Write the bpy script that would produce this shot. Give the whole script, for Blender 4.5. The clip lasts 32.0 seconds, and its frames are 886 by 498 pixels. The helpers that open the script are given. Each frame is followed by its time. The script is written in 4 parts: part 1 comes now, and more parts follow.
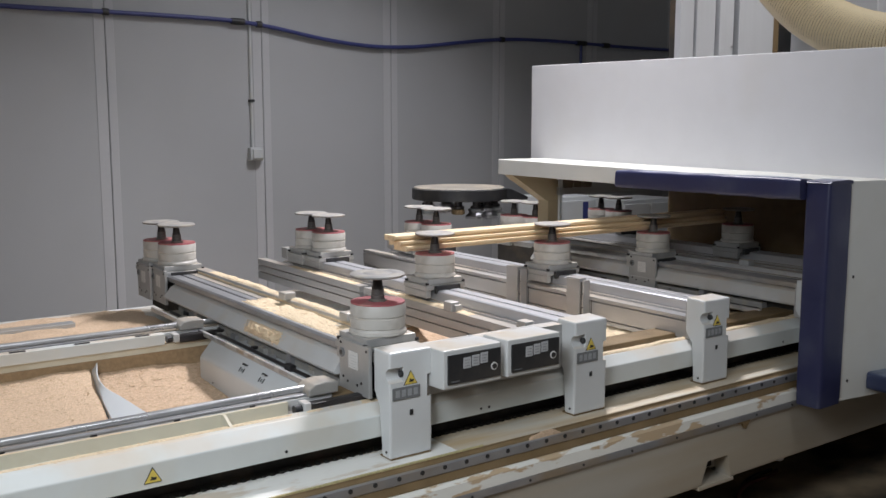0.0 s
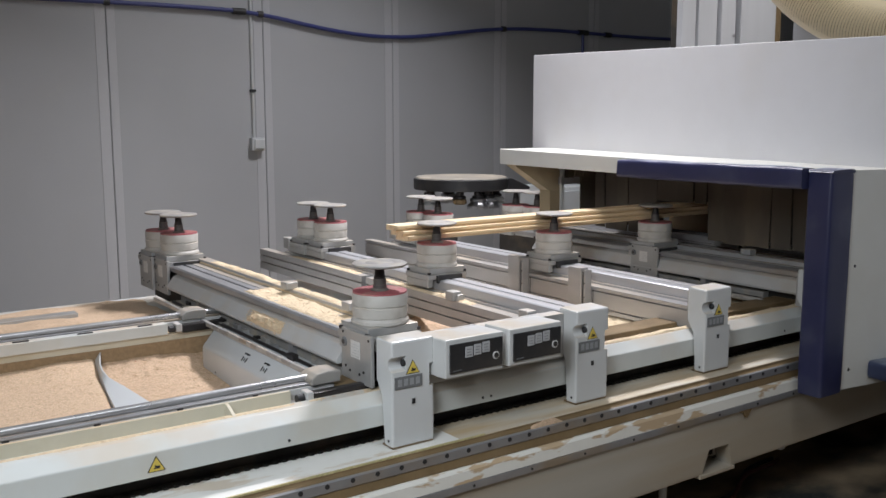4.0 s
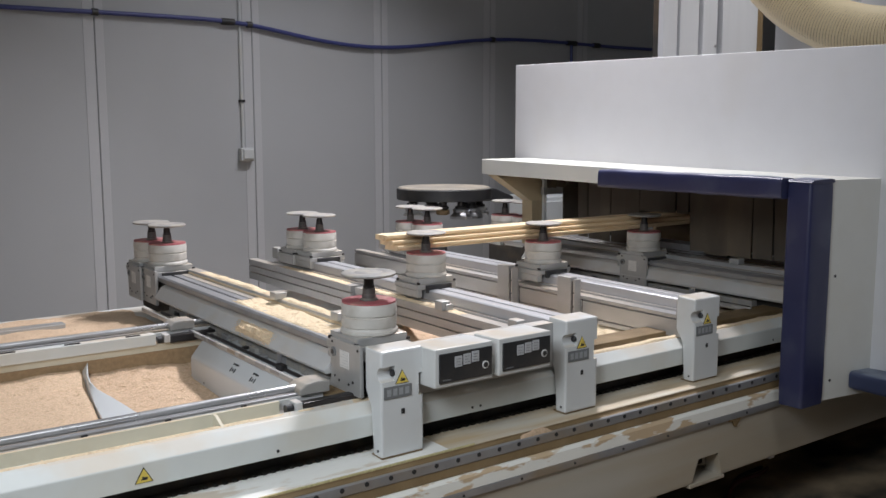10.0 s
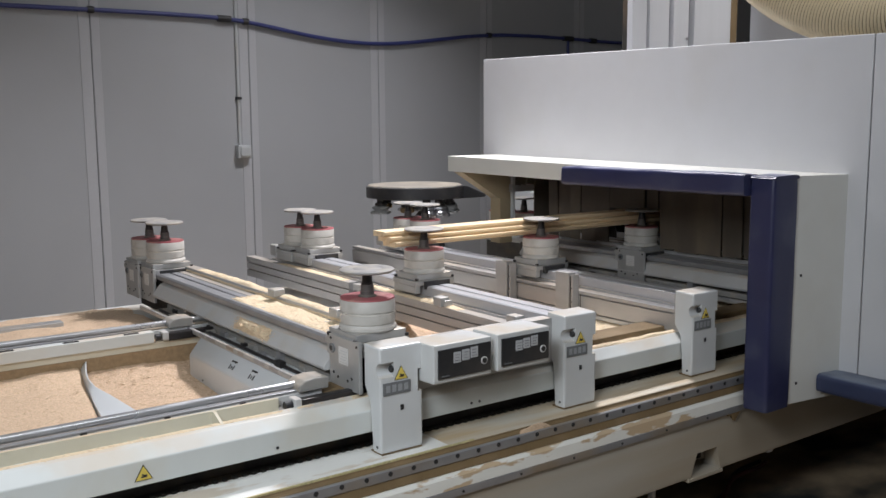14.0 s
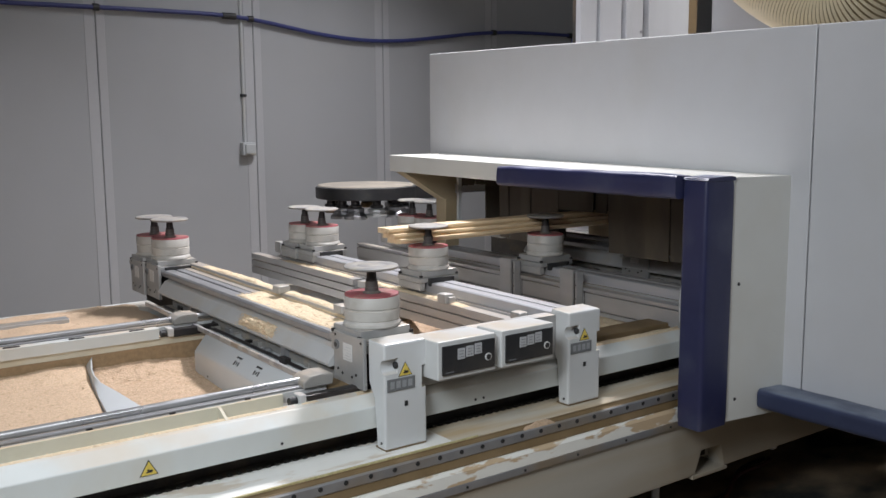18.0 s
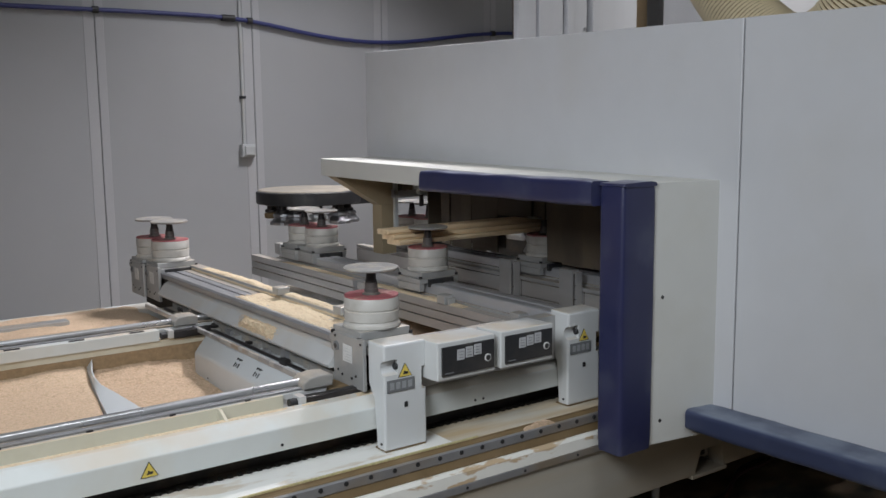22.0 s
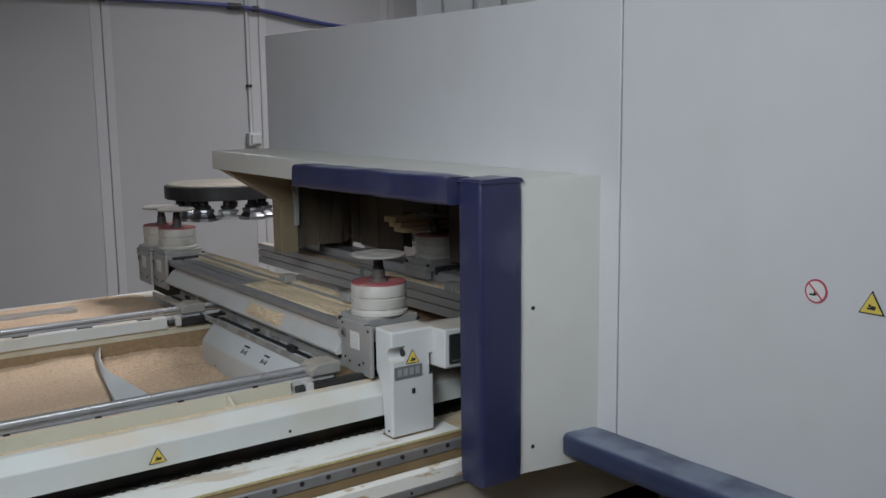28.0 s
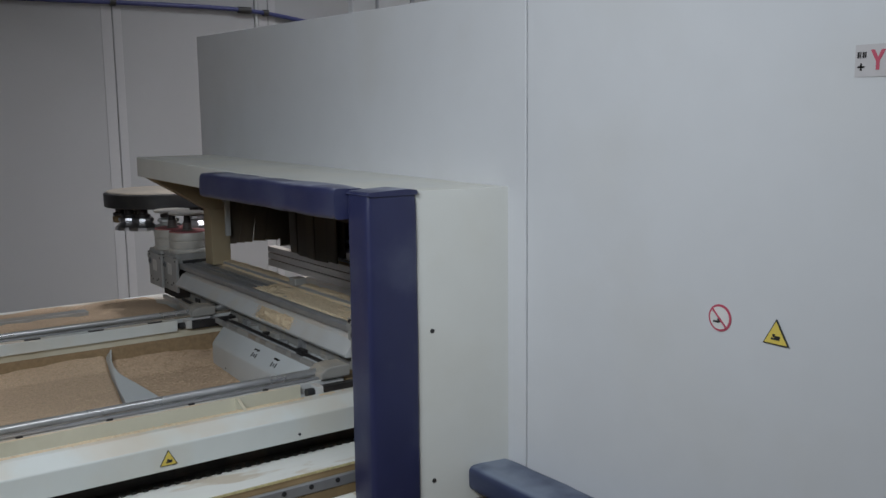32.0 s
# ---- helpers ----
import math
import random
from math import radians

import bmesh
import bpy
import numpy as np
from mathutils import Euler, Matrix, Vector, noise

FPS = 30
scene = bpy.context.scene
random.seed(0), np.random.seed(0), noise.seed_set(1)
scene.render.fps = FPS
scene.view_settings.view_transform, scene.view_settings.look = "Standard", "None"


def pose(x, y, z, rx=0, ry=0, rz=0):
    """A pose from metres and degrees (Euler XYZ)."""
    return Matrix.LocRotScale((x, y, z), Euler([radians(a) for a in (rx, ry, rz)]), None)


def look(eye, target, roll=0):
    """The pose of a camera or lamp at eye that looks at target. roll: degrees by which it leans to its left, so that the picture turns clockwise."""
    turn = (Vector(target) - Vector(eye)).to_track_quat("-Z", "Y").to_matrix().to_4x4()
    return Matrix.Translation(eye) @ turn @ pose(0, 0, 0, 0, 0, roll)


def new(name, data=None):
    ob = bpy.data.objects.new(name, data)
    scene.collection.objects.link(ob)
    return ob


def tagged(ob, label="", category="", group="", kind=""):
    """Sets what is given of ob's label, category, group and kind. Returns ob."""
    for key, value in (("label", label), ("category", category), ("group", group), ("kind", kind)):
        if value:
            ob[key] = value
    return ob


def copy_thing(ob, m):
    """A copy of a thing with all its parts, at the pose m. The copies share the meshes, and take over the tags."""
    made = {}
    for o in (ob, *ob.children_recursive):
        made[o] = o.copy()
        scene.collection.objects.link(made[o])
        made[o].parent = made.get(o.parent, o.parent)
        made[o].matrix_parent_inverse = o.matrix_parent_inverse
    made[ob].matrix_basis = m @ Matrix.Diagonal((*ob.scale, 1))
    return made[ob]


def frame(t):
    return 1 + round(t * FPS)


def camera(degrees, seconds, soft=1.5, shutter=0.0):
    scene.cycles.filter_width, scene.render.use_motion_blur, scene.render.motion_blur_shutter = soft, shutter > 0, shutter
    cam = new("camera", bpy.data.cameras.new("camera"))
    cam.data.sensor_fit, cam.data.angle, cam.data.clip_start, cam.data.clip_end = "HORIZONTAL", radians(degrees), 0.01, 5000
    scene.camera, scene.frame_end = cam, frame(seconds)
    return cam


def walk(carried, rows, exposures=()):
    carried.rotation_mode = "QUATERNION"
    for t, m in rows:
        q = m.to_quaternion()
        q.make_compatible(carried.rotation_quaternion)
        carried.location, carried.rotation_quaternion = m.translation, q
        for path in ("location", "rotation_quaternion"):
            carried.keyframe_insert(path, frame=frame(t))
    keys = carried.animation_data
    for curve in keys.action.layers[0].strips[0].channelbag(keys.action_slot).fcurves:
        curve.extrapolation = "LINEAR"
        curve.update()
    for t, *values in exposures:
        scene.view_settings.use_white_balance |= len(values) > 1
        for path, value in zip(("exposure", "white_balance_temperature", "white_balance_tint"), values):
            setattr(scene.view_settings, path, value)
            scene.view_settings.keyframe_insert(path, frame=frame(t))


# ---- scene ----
cam = camera(51.5, 32.0)
PATH = [
    (0, (-1.831, -6.551, 1.503), (-0.682, -4.936, 1.243), 0.0),
    (0.5, (-1.832, -6.553, 1.503), (-0.685, -4.936, 1.241), -0.1),
    (1, (-1.832, -6.553, 1.504), (-0.683, -4.938, 1.238), -0.0),
    (1.5, (-1.831, -6.552, 1.503), (-0.684, -4.936, 1.231), -0.1),
    (2, (-1.832, -6.552, 1.502), (-0.69, -4.933, 1.226), -0.1),
    (2.5, (-1.832, -6.551, 1.503), (-0.691, -4.933, 1.223), -0.2),
    (3, (-1.834, -6.552, 1.501), (-0.69, -4.936, 1.219), -0.1),
    (3.5, (-1.833, -6.553, 1.501), (-0.688, -4.938, 1.22), -0.1),
    (5.5, (-1.836, -6.554, 1.502), (-0.693, -4.937, 1.221), -0.0),
    (6, (-1.834, -6.552, 1.501), (-0.691, -4.935, 1.22), -0.1),
    (6.5, (-1.833, -6.549, 1.503), (-0.688, -4.934, 1.225), -0.1),
    (7, (-1.835, -6.553, 1.502), (-0.683, -4.938, 1.24), -0.0),
    (7.5, (-1.834, -6.557, 1.503), (-0.682, -4.942, 1.249), -0.1),
    (8, (-1.835, -6.558, 1.501), (-0.68, -4.945, 1.25), -0.2),
    (8.5, (-1.835, -6.554, 1.5), (-0.677, -4.944, 1.247), -0.1),
    (9, (-1.834, -6.554, 1.501), (-0.675, -4.944, 1.245), -0.1),
    (9.5, (-1.832, -6.555, 1.499), (-0.671, -4.947, 1.243), -0.2),
    (10, (-1.832, -6.554, 1.499), (-0.667, -4.949, 1.24), -0.1),
    (10.5, (-1.832, -6.552, 1.499), (-0.664, -4.95, 1.236), -0.1),
    (11, (-1.833, -6.555, 1.5), (-0.664, -4.954, 1.237), -0.1),
    (11.5, (-1.833, -6.556, 1.5), (-0.662, -4.956, 1.24), -0.2),
    (12, (-1.835, -6.559, 1.501), (-0.661, -4.96, 1.243), -0.2),
    (12.5, (-1.833, -6.557, 1.5), (-0.657, -4.96, 1.244), -0.3),
    (13, (-1.833, -6.556, 1.499), (-0.659, -4.958, 1.24), -0.4),
    (13.5, (-1.833, -6.556, 1.498), (-0.662, -4.956, 1.234), -0.4),
    (14, (-1.834, -6.553, 1.498), (-0.665, -4.952, 1.231), -0.4),
    (14.5, (-1.834, -6.553, 1.498), (-0.666, -4.952, 1.229), -0.4),
    (16.5, (-1.834, -6.555, 1.496), (-0.666, -4.954, 1.228), -0.3),
    (17, (-1.835, -6.559, 1.497), (-0.669, -4.957, 1.229), -0.4),
    (17.5, (-1.837, -6.558, 1.497), (-0.67, -4.955, 1.23), -0.4),
    (18, (-1.836, -6.558, 1.496), (-0.676, -4.952, 1.224), -0.4),
    (18.5, (-1.835, -6.556, 1.496), (-0.679, -4.948, 1.221), -0.5),
    (19, (-1.837, -6.555, 1.496), (-0.679, -4.948, 1.219), -0.3),
    (19.5, (-1.836, -6.556, 1.496), (-0.679, -4.948, 1.218), -0.4),
    (20, (-1.837, -6.556, 1.495), (-0.679, -4.949, 1.218), -0.4),
    (20.5, (-1.836, -6.558, 1.495), (-0.678, -4.951, 1.218), -0.4),
    (21, (-1.838, -6.559, 1.495), (-0.679, -4.953, 1.221), -0.4),
    (21.5, (-1.837, -6.563, 1.497), (-0.678, -4.956, 1.226), -0.5),
    (22, (-1.837, -6.563, 1.497), (-0.677, -4.957, 1.227), -0.6),
    (22.5, (-1.84, -6.567, 1.496), (-0.678, -4.962, 1.227), -0.5),
    (23, (-1.842, -6.567, 1.496), (-0.679, -4.962, 1.225), -0.5),
    (23.5, (-1.84, -6.566, 1.494), (-0.682, -4.958, 1.223), -0.7),
    (24, (-1.84, -6.567, 1.495), (-0.684, -4.958, 1.223), -0.6),
    (24.5, (-1.838, -6.566, 1.494), (-0.683, -4.958, 1.215), -0.7),
    (25, (-1.836, -6.562, 1.492), (-0.68, -4.955, 1.205), -0.7),
    (25.5, (-1.836, -6.559, 1.491), (-0.683, -4.952, 1.199), -0.8),
    (27.5, (-1.836, -6.559, 1.49), (-0.69, -4.947, 1.197), -0.7),
    (28, (-1.837, -6.558, 1.488), (-0.69, -4.946, 1.196), -0.7),
    (28.5, (-1.836, -6.557, 1.49), (-0.691, -4.943, 1.198), -0.8),
    (29, (-1.837, -6.557, 1.49), (-0.692, -4.943, 1.199), -0.7),
    (29.5, (-1.836, -6.557, 1.491), (-0.693, -4.943, 1.196), -0.8),
    (30, (-1.835, -6.555, 1.488), (-0.694, -4.939, 1.191), -0.8),
    (30.5, (-1.838, -6.559, 1.491), (-0.699, -4.942, 1.193), -0.8),
    (31, (-1.839, -6.56, 1.491), (-0.704, -4.941, 1.195), -0.8),
    (31.5, (-1.837, -6.556, 1.489), (-0.705, -4.933, 1.199), -0.8),
    (32, (-1.843, -6.565, 1.493), (-0.711, -4.941, 1.207), -0.7),
]
walk(cam, [(t, look(eye, target, roll)) for t, eye, target, roll in PATH], [(0, -.17, 6330, 9), (12, -.15, 6330, 9), (18, -.08, 6330, 9), (23, 0, 6330, 9), (25, -.05, 6300, 9), (28, -.2, 6290, 8), (30, -.3, 6270, 7), (32, -.42, 6250, 7)])

# ---- world and light ----
world = bpy.data.worlds.new("hall_air")
scene.world = world
world.use_nodes = True
world.node_tree.nodes["Background"].inputs[0].default_value = (0.75, 0.82, 1.0, 1)
world.node_tree.nodes["Background"].inputs[1].default_value = 0.05


def lamp(name, eye, target, watts, size, colour=(1, 1, 1), size_y=None):
    data = bpy.data.lights.new(name, "AREA")
    data.energy, data.color = watts, colour
    data.shape, data.size, data.size_y = "RECTANGLE", size, size_y or size
    ob = new(name, data)
    ob.matrix_world = look(eye, target)
    return ob


lamp("machine_lamp", (1.0, -3.3, 3.4), (-0.59, -3.85, 0.94), 75, 0.3, (1.0, 0.96, 0.995)).data.spread = radians(142)
lamp("hall_lamp", (1.5, -2.45, 4.2), (1.3, -1.6, 0), 48, 0.5, (0.99, 0.97, 1.01)).data.spread = radians(100)
lamp("work_lamp", (-2.25, -5.8, 2.32), (-0.55, -4.7, 1.1), 26, 0.9, (0.90, 0.95, 1.0)).data.spread = radians(128)
# Unseen soft fill, added to lift the shadows over the whole machine.
lamp("ceiling_fill", (-0.6, -7.6, 5.9), (-0.4, -6.0, 0.0), 60, 2.4, (0.94, 0.97, 1.0))
# Unseen spot added to brighten the gantry tower and hose.
lamp("tower_fill_lamp", (2.5, -5.3, 3.9), (1.95, -3.6, 2.0), 10, 0.4, (1.0, 0.97, 0.96)).data.spread = radians(70)

# ---- materials ----
MATS = {}


def mat(name, colour, rough=0.5, metal=0.0, grain=0.0, grain_scale=60.0, dirt=None, dirt_amount=0.0, dirt_scale=4.0,
        bump=0.0, bump_scale=200.0, vary=0.0, stretch=(1, 1, 1), dust=None, dust_amount=0.0, dirt_edge=0.68, dirt_from=0.5):
    """Base colour with grain, blotches of dirt, dust lying on upward faces in patches, and fine relief."""
    if name in MATS:
        return MATS[name]
    m = bpy.data.materials.new(name)
    m.use_nodes = True
    nt = m.node_tree
    n, link = nt.nodes, nt.links.new
    b = n["Principled BSDF"]
    b.inputs["Roughness"].default_value, b.inputs["Metallic"].default_value = rough, metal
    co = n.new("ShaderNodeTexCoord")
    mp = n.new("ShaderNodeMapping")
    mp.inputs["Scale"].default_value = stretch
    link(co.outputs["Object"], mp.inputs["Vector"])

    def noise_tex(scale, detail=4.0):
        t = n.new("ShaderNodeTexNoise")
        t.inputs["Scale"].default_value, t.inputs["Detail"].default_value = scale, detail
        link(mp.outputs["Vector"], t.inputs["Vector"])
        return t.outputs["Fac"]

    def ramp(fac, lo, hi):
        r = n.new("ShaderNodeMapRange")
        r.inputs["From Min"].default_value, r.inputs["From Max"].default_value = lo, hi
        link(fac, r.inputs["Value"])
        return r.outputs["Result"]

    def mix(fac, a, c, factor=1.0, mode="MIX"):
        x = n.new("ShaderNodeMix")
        x.data_type, x.blend_type = "RGBA", mode
        mul = n.new("ShaderNodeMath")
        mul.operation = "MULTIPLY"
        link(fac, mul.inputs[0])
        mul.inputs[1].default_value = factor
        link(mul.outputs[0], x.inputs["Factor"])
        for sock, v in (("A", a), ("B", c)):
            if isinstance(v, tuple):
                x.inputs[6 if sock == "A" else 7].default_value = (*v, 1)
            else:
                link(v, x.inputs[6 if sock == "A" else 7])
        return x.outputs[2]

    col = colour
    if grain:
        dark = tuple(c * 0.55 for c in colour)
        col = mix(ramp(noise_tex(grain_scale), 0.35, 0.7), colour, dark, grain)
    if vary:
        oi = n.new("ShaderNodeObjectInfo")
        col = mix(oi.outputs["Random"], col, tuple(c * 0.6 for c in colour), vary)
    if dirt:
        col = mix(ramp(noise_tex(dirt_scale, 6.0), dirt_from, dirt_edge), col, dirt, dirt_amount)
    if dust:
        geo = n.new("ShaderNodeNewGeometry")
        sep = n.new("ShaderNodeSeparateXYZ")
        link(geo.outputs["Normal"], sep.inputs[0])
        up = ramp(sep.outputs["Z"], 0.6, 0.95)
        mul = n.new("ShaderNodeMath")
        mul.operation = "MULTIPLY"
        link(up, mul.inputs[0])
        link(ramp(noise_tex(7.0, 7.0), 0.36, 0.6), mul.inputs[1])
        col = mix(mul.outputs[0], col, dust, dust_amount)
    if isinstance(col, tuple):
        b.inputs["Base Color"].default_value = (*col, 1)
    else:
        link(col, b.inputs["Base Color"])
    if grain or dirt:
        link(ramp(noise_tex(grain_scale * 0.4), 0.2, 0.8), (rr := n.new("ShaderNodeMapRange")).inputs["Value"])
        rr.inputs["To Min"].default_value, rr.inputs["To Max"].default_value = max(rough - 0.1, 0.05), min(rough + 0.12, 1)
        link(rr.outputs["Result"], b.inputs["Roughness"])
    if bump:
        bp = n.new("ShaderNodeBump")
        bp.inputs["Strength"].default_value, bp.inputs["Distance"].default_value = bump, 0.004
        link(noise_tex(bump_scale, 5.0), bp.inputs["Height"])
        link(bp.outputs["Normal"], b.inputs["Normal"])
    MATS[name] = m
    return m


SAW = (0.66, 0.46, 0.27)
WHITE = mat("white_coated_steel", (0.60, 0.60, 0.618), 0.38, grain=0.05, grain_scale=9, dirt=(0.5, 0.46, 0.38), dirt_amount=0.12, dirt_scale=3, bump=0.03, bump_scale=700)
WARMW = mat("warm_white_coated_steel", (0.635, 0.632, 0.60), 0.4, grain=0.06, grain_scale=9, dirt=(0.5, 0.46, 0.36), dirt_amount=0.15, dirt_scale=4, bump=0.03, bump_scale=700, dust=(0.68, 0.65, 0.56), dust_amount=0.5)
BEAMW = mat("white_beam_paint", (0.64, 0.66, 0.64), 0.4, grain=0.06, grain_scale=14, dirt=(0.55, 0.45, 0.3), dirt_amount=0.25, dirt_scale=5, dust=SAW, dust_amount=0.45)
HEADW = mat("white_plastic", (0.62, 0.63, 0.63), 0.35, grain=0.06, grain_scale=12, dirt=(0.5, 0.47, 0.4), dirt_amount=0.15, dirt_scale=9, dust=(0.54, 0.46, 0.35), dust_amount=0.75)
CREAM = mat("cream_paint", (0.62, 0.585, 0.47), 0.45, grain=0.1, grain_scale=10, dirt=(0.4, 0.33, 0.2), dirt_amount=0.4, dirt_scale=6, dust=SAW, dust_amount=0.8)
BASE = mat("grey_beige_paint", (0.43, 0.40, 0.345), 0.5, grain=0.28, grain_scale=9, stretch=(0.12, 1, 1), dirt=(0.34, 0.25, 0.14), dirt_amount=0.4, dirt_scale=6)
LEDGE = mat("dusty_white_ledge", (0.78, 0.76, 0.70), 0.5, grain=0.1, grain_scale=12, dirt=(0.46, 0.30, 0.14), dirt_amount=0.8, dirt_scale=7, stretch=(1, 3, 3), dirt_edge=0.575, dirt_from=0.54)
LEDGEU = mat("white_ledge", (0.82, 0.81, 0.77), 0.5, grain=0.1, grain_scale=12, dirt=(0.50, 0.36, 0.2), dirt_amount=0.5, dirt_scale=6, stretch=(1, 3, 3), dirt_edge=0.62, dirt_from=0.54)
LEDGED = mat("tan_filmed_ledge", (0.60, 0.56, 0.48), 0.55, grain=0.15, grain_scale=14, dirt=(0.50, 0.37, 0.21), dirt_amount=0.85, dirt_scale=3.2, stretch=(0.7, 5, 5), dirt_edge=0.66, dirt_from=0.36)
BROWN = mat("oily_dust_and_shade_brown", (0.20, 0.135, 0.065), 0.6, grain=0.4, grain_scale=20, dirt=(0.31, 0.22, 0.125), dirt_amount=0.6, dirt_scale=5, bump=0.3)
STEEL = mat("bright_steel", (0.46, 0.46, 0.48), 0.42, 1.0, grain=0.2, grain_scale=30, dirt=(0.3, 0.27, 0.22), dirt_amount=0.25)
TRACK = mat("worn_steel_track", (0.56, 0.56, 0.58), 0.36, 0.5, grain=0.25, grain_scale=16, stretch=(1, 0.15, 1), dirt=(0.42, 0.36, 0.29), dirt_amount=0.3, dirt_scale=6)
CHROME = mat("chrome_cutter", (0.48, 0.48, 0.50), 0.34, 1.0, grain=0.2, grain_scale=60)
CASTING = mat("dusty_casting", (0.30, 0.288, 0.268), 0.55, grain=0.2, grain_scale=25, dirt=(0.5, 0.4, 0.28), dirt_amount=0.5, dirt_scale=14, dust=(0.50, 0.42, 0.33), dust_amount=0.6)
SHAFT = mat("ground_steel_shaft", (0.66, 0.66, 0.67), 0.3, 0.75, grain=0.25, grain_scale=20, dirt=(0.3, 0.26, 0.2), dirt_amount=0.3)
GUIDE = mat("guide_steel", (0.37, 0.37, 0.38), 0.45, 0.55, grain=0.35, grain_scale=14, dirt=(0.4, 0.28, 0.13), dirt_amount=0.5, dirt_scale=3)
ALU = mat("aluminium_profile", (0.47, 0.465, 0.465), 0.40, 0.45, grain=0.25, grain_scale=18, stretch=(1, 0.3, 1), dirt=(0.36, 0.33, 0.30), dirt_amount=0.45, dirt_scale=6, dust=(0.62, 0.52, 0.40), dust_amount=0.6)
ALUG = mat("aluminium_plate", (0.46, 0.46, 0.455), 0.45, 0.45, grain=0.18, grain_scale=25, dirt=(0.3, 0.28, 0.24), dirt_amount=0.3, dirt_scale=8, dust=(0.6, 0.5, 0.38), dust_amount=0.5)
GREYP = mat("grey_paint", (0.50, 0.51, 0.51), 0.45, grain=0.1, grain_scale=9, dirt=(0.55, 0.45, 0.32), dirt_amount=0.3, dirt_scale=5)
BLACK = mat("black_plastic", (0.025, 0.025, 0.027), 0.45, grain=0.3, grain_scale=30, dirt=(0.2, 0.17, 0.13), dirt_amount=0.15, dirt_scale=8)
# Near-black base puts the shade of gaps and recesses into the colour.
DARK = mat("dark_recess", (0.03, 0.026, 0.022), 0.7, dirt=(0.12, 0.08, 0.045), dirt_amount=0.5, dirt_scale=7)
NAVY = mat("navy_leatherette", (0.026, 0.029, 0.084), 0.36, grain=0.3, grain_scale=8, dirt=(0.09, 0.10, 0.15), dirt_amount=0.4, dirt_scale=6, bump=0.15, bump_scale=500, dust=(0.33, 0.345, 0.44), dust_amount=0.7)
NAVYD = mat("dusty_navy_leatherette", (0.034, 0.044, 0.095), 0.42, grain=0.25, grain_scale=8, dirt=(0.10, 0.12, 0.17), dirt_amount=0.35, dirt_scale=5, bump=0.12, bump_scale=500, dust=(0.20, 0.235, 0.30), dust_amount=0.75)
BOXW = mat("dusty_white_box", (0.60, 0.605, 0.595), 0.4, grain=0.08, grain_scale=12, dirt=(0.5, 0.46, 0.38), dirt_amount=0.2, dirt_scale=8, dust=(0.55, 0.47, 0.36), dust_amount=0.9)
DRUM = mat("cream_drum", (0.51, 0.49, 0.455), 0.45, grain=0.2, grain_scale=20, dirt=(0.33, 0.30, 0.26), dirt_amount=0.45, dirt_scale=22, dust=SAW, dust_amount=0.4)
RED = mat("red_ring", (0.35, 0.095, 0.105), 0.5, grain=0.2, grain_scale=30, dirt=(0.55, 0.42, 0.32), dirt_amount=0.4, dirt_scale=20)
DISC = mat("dusty_disc", (0.27, 0.26, 0.25), 0.6, grain=0.2, grain_scale=40, dirt=(0.44, 0.39, 0.31), dirt_amount=0.6, dirt_scale=16, bump=0.1)
PODSTEM = mat("dusty_stem", (0.13, 0.118, 0.11), 0.4, 0.3, grain=0.25, grain_scale=40, dust=(0.4, 0.34, 0.27), dust_amount=0.7)
STEM = mat("dark_steel", (0.06, 0.055, 0.055), 0.35, 0.7, grain=0.2)
PINE = mat("pine_wood", (0.84, 0.66, 0.43), 0.55, grain=0.35, grain_scale=40, stretch=(0.06, 1, 1), dirt=(0.5, 0.28, 0.12), dirt_amount=0.4, dirt_scale=20, bump=0.2)
SAWD = mat("sawdust", (0.76, 0.56, 0.385), 0.9, grain=0.55, grain_scale=210, dirt=(0.48, 0.33, 0.19), dirt_amount=0.5, dirt_scale=90, bump=1.0, bump_scale=260)
SAWP = mat("pale_sawdust", (0.82, 0.67, 0.46), 0.9, grain=0.5, grain_scale=210, dirt=(0.56, 0.41, 0.25), dirt_amount=0.45, dirt_scale=90, bump=1.0, bump_scale=260)
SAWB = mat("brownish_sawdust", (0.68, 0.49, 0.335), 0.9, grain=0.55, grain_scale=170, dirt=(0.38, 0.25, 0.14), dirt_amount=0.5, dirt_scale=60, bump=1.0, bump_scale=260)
CHIP = mat("wood_chips", (0.76, 0.59, 0.40), 0.85, grain=0.45, grain_scale=35)
COVER = mat("satin_grey_cover", (0.52, 0.52, 0.515), 0.42, grain=0.12, grain_scale=14, dirt=(0.50, 0.42, 0.31), dirt_amount=0.35, dirt_scale=5, dust=SAW, dust_amount=0.35)
GUARDM = mat("light_grey_sheet", (0.56, 0.58, 0.59), 0.42, grain=0.05, grain_scale=8, dirt=(0.5, 0.46, 0.38), dirt_amount=0.15, dirt_scale=4)
WALLM = mat("grey_wall_panel", (0.405, 0.408, 0.418), 0.5, grain=0.05, grain_scale=3, dirt=(0.375, 0.37, 0.365), dirt_amount=0.3, dirt_scale=1.3, bump=0.03, bump_scale=60)
JOINT = mat("joint_strip", (0.48, 0.48, 0.492), 0.45, grain=0.06)
SEAMD = mat("joint_gap", (0.27, 0.27, 0.275), 0.6)
BLUE = mat("blue_pipe", (0.045, 0.055, 0.19), 0.4, grain=0.15, dust=(0.3, 0.3, 0.36), dust_amount=0.5)
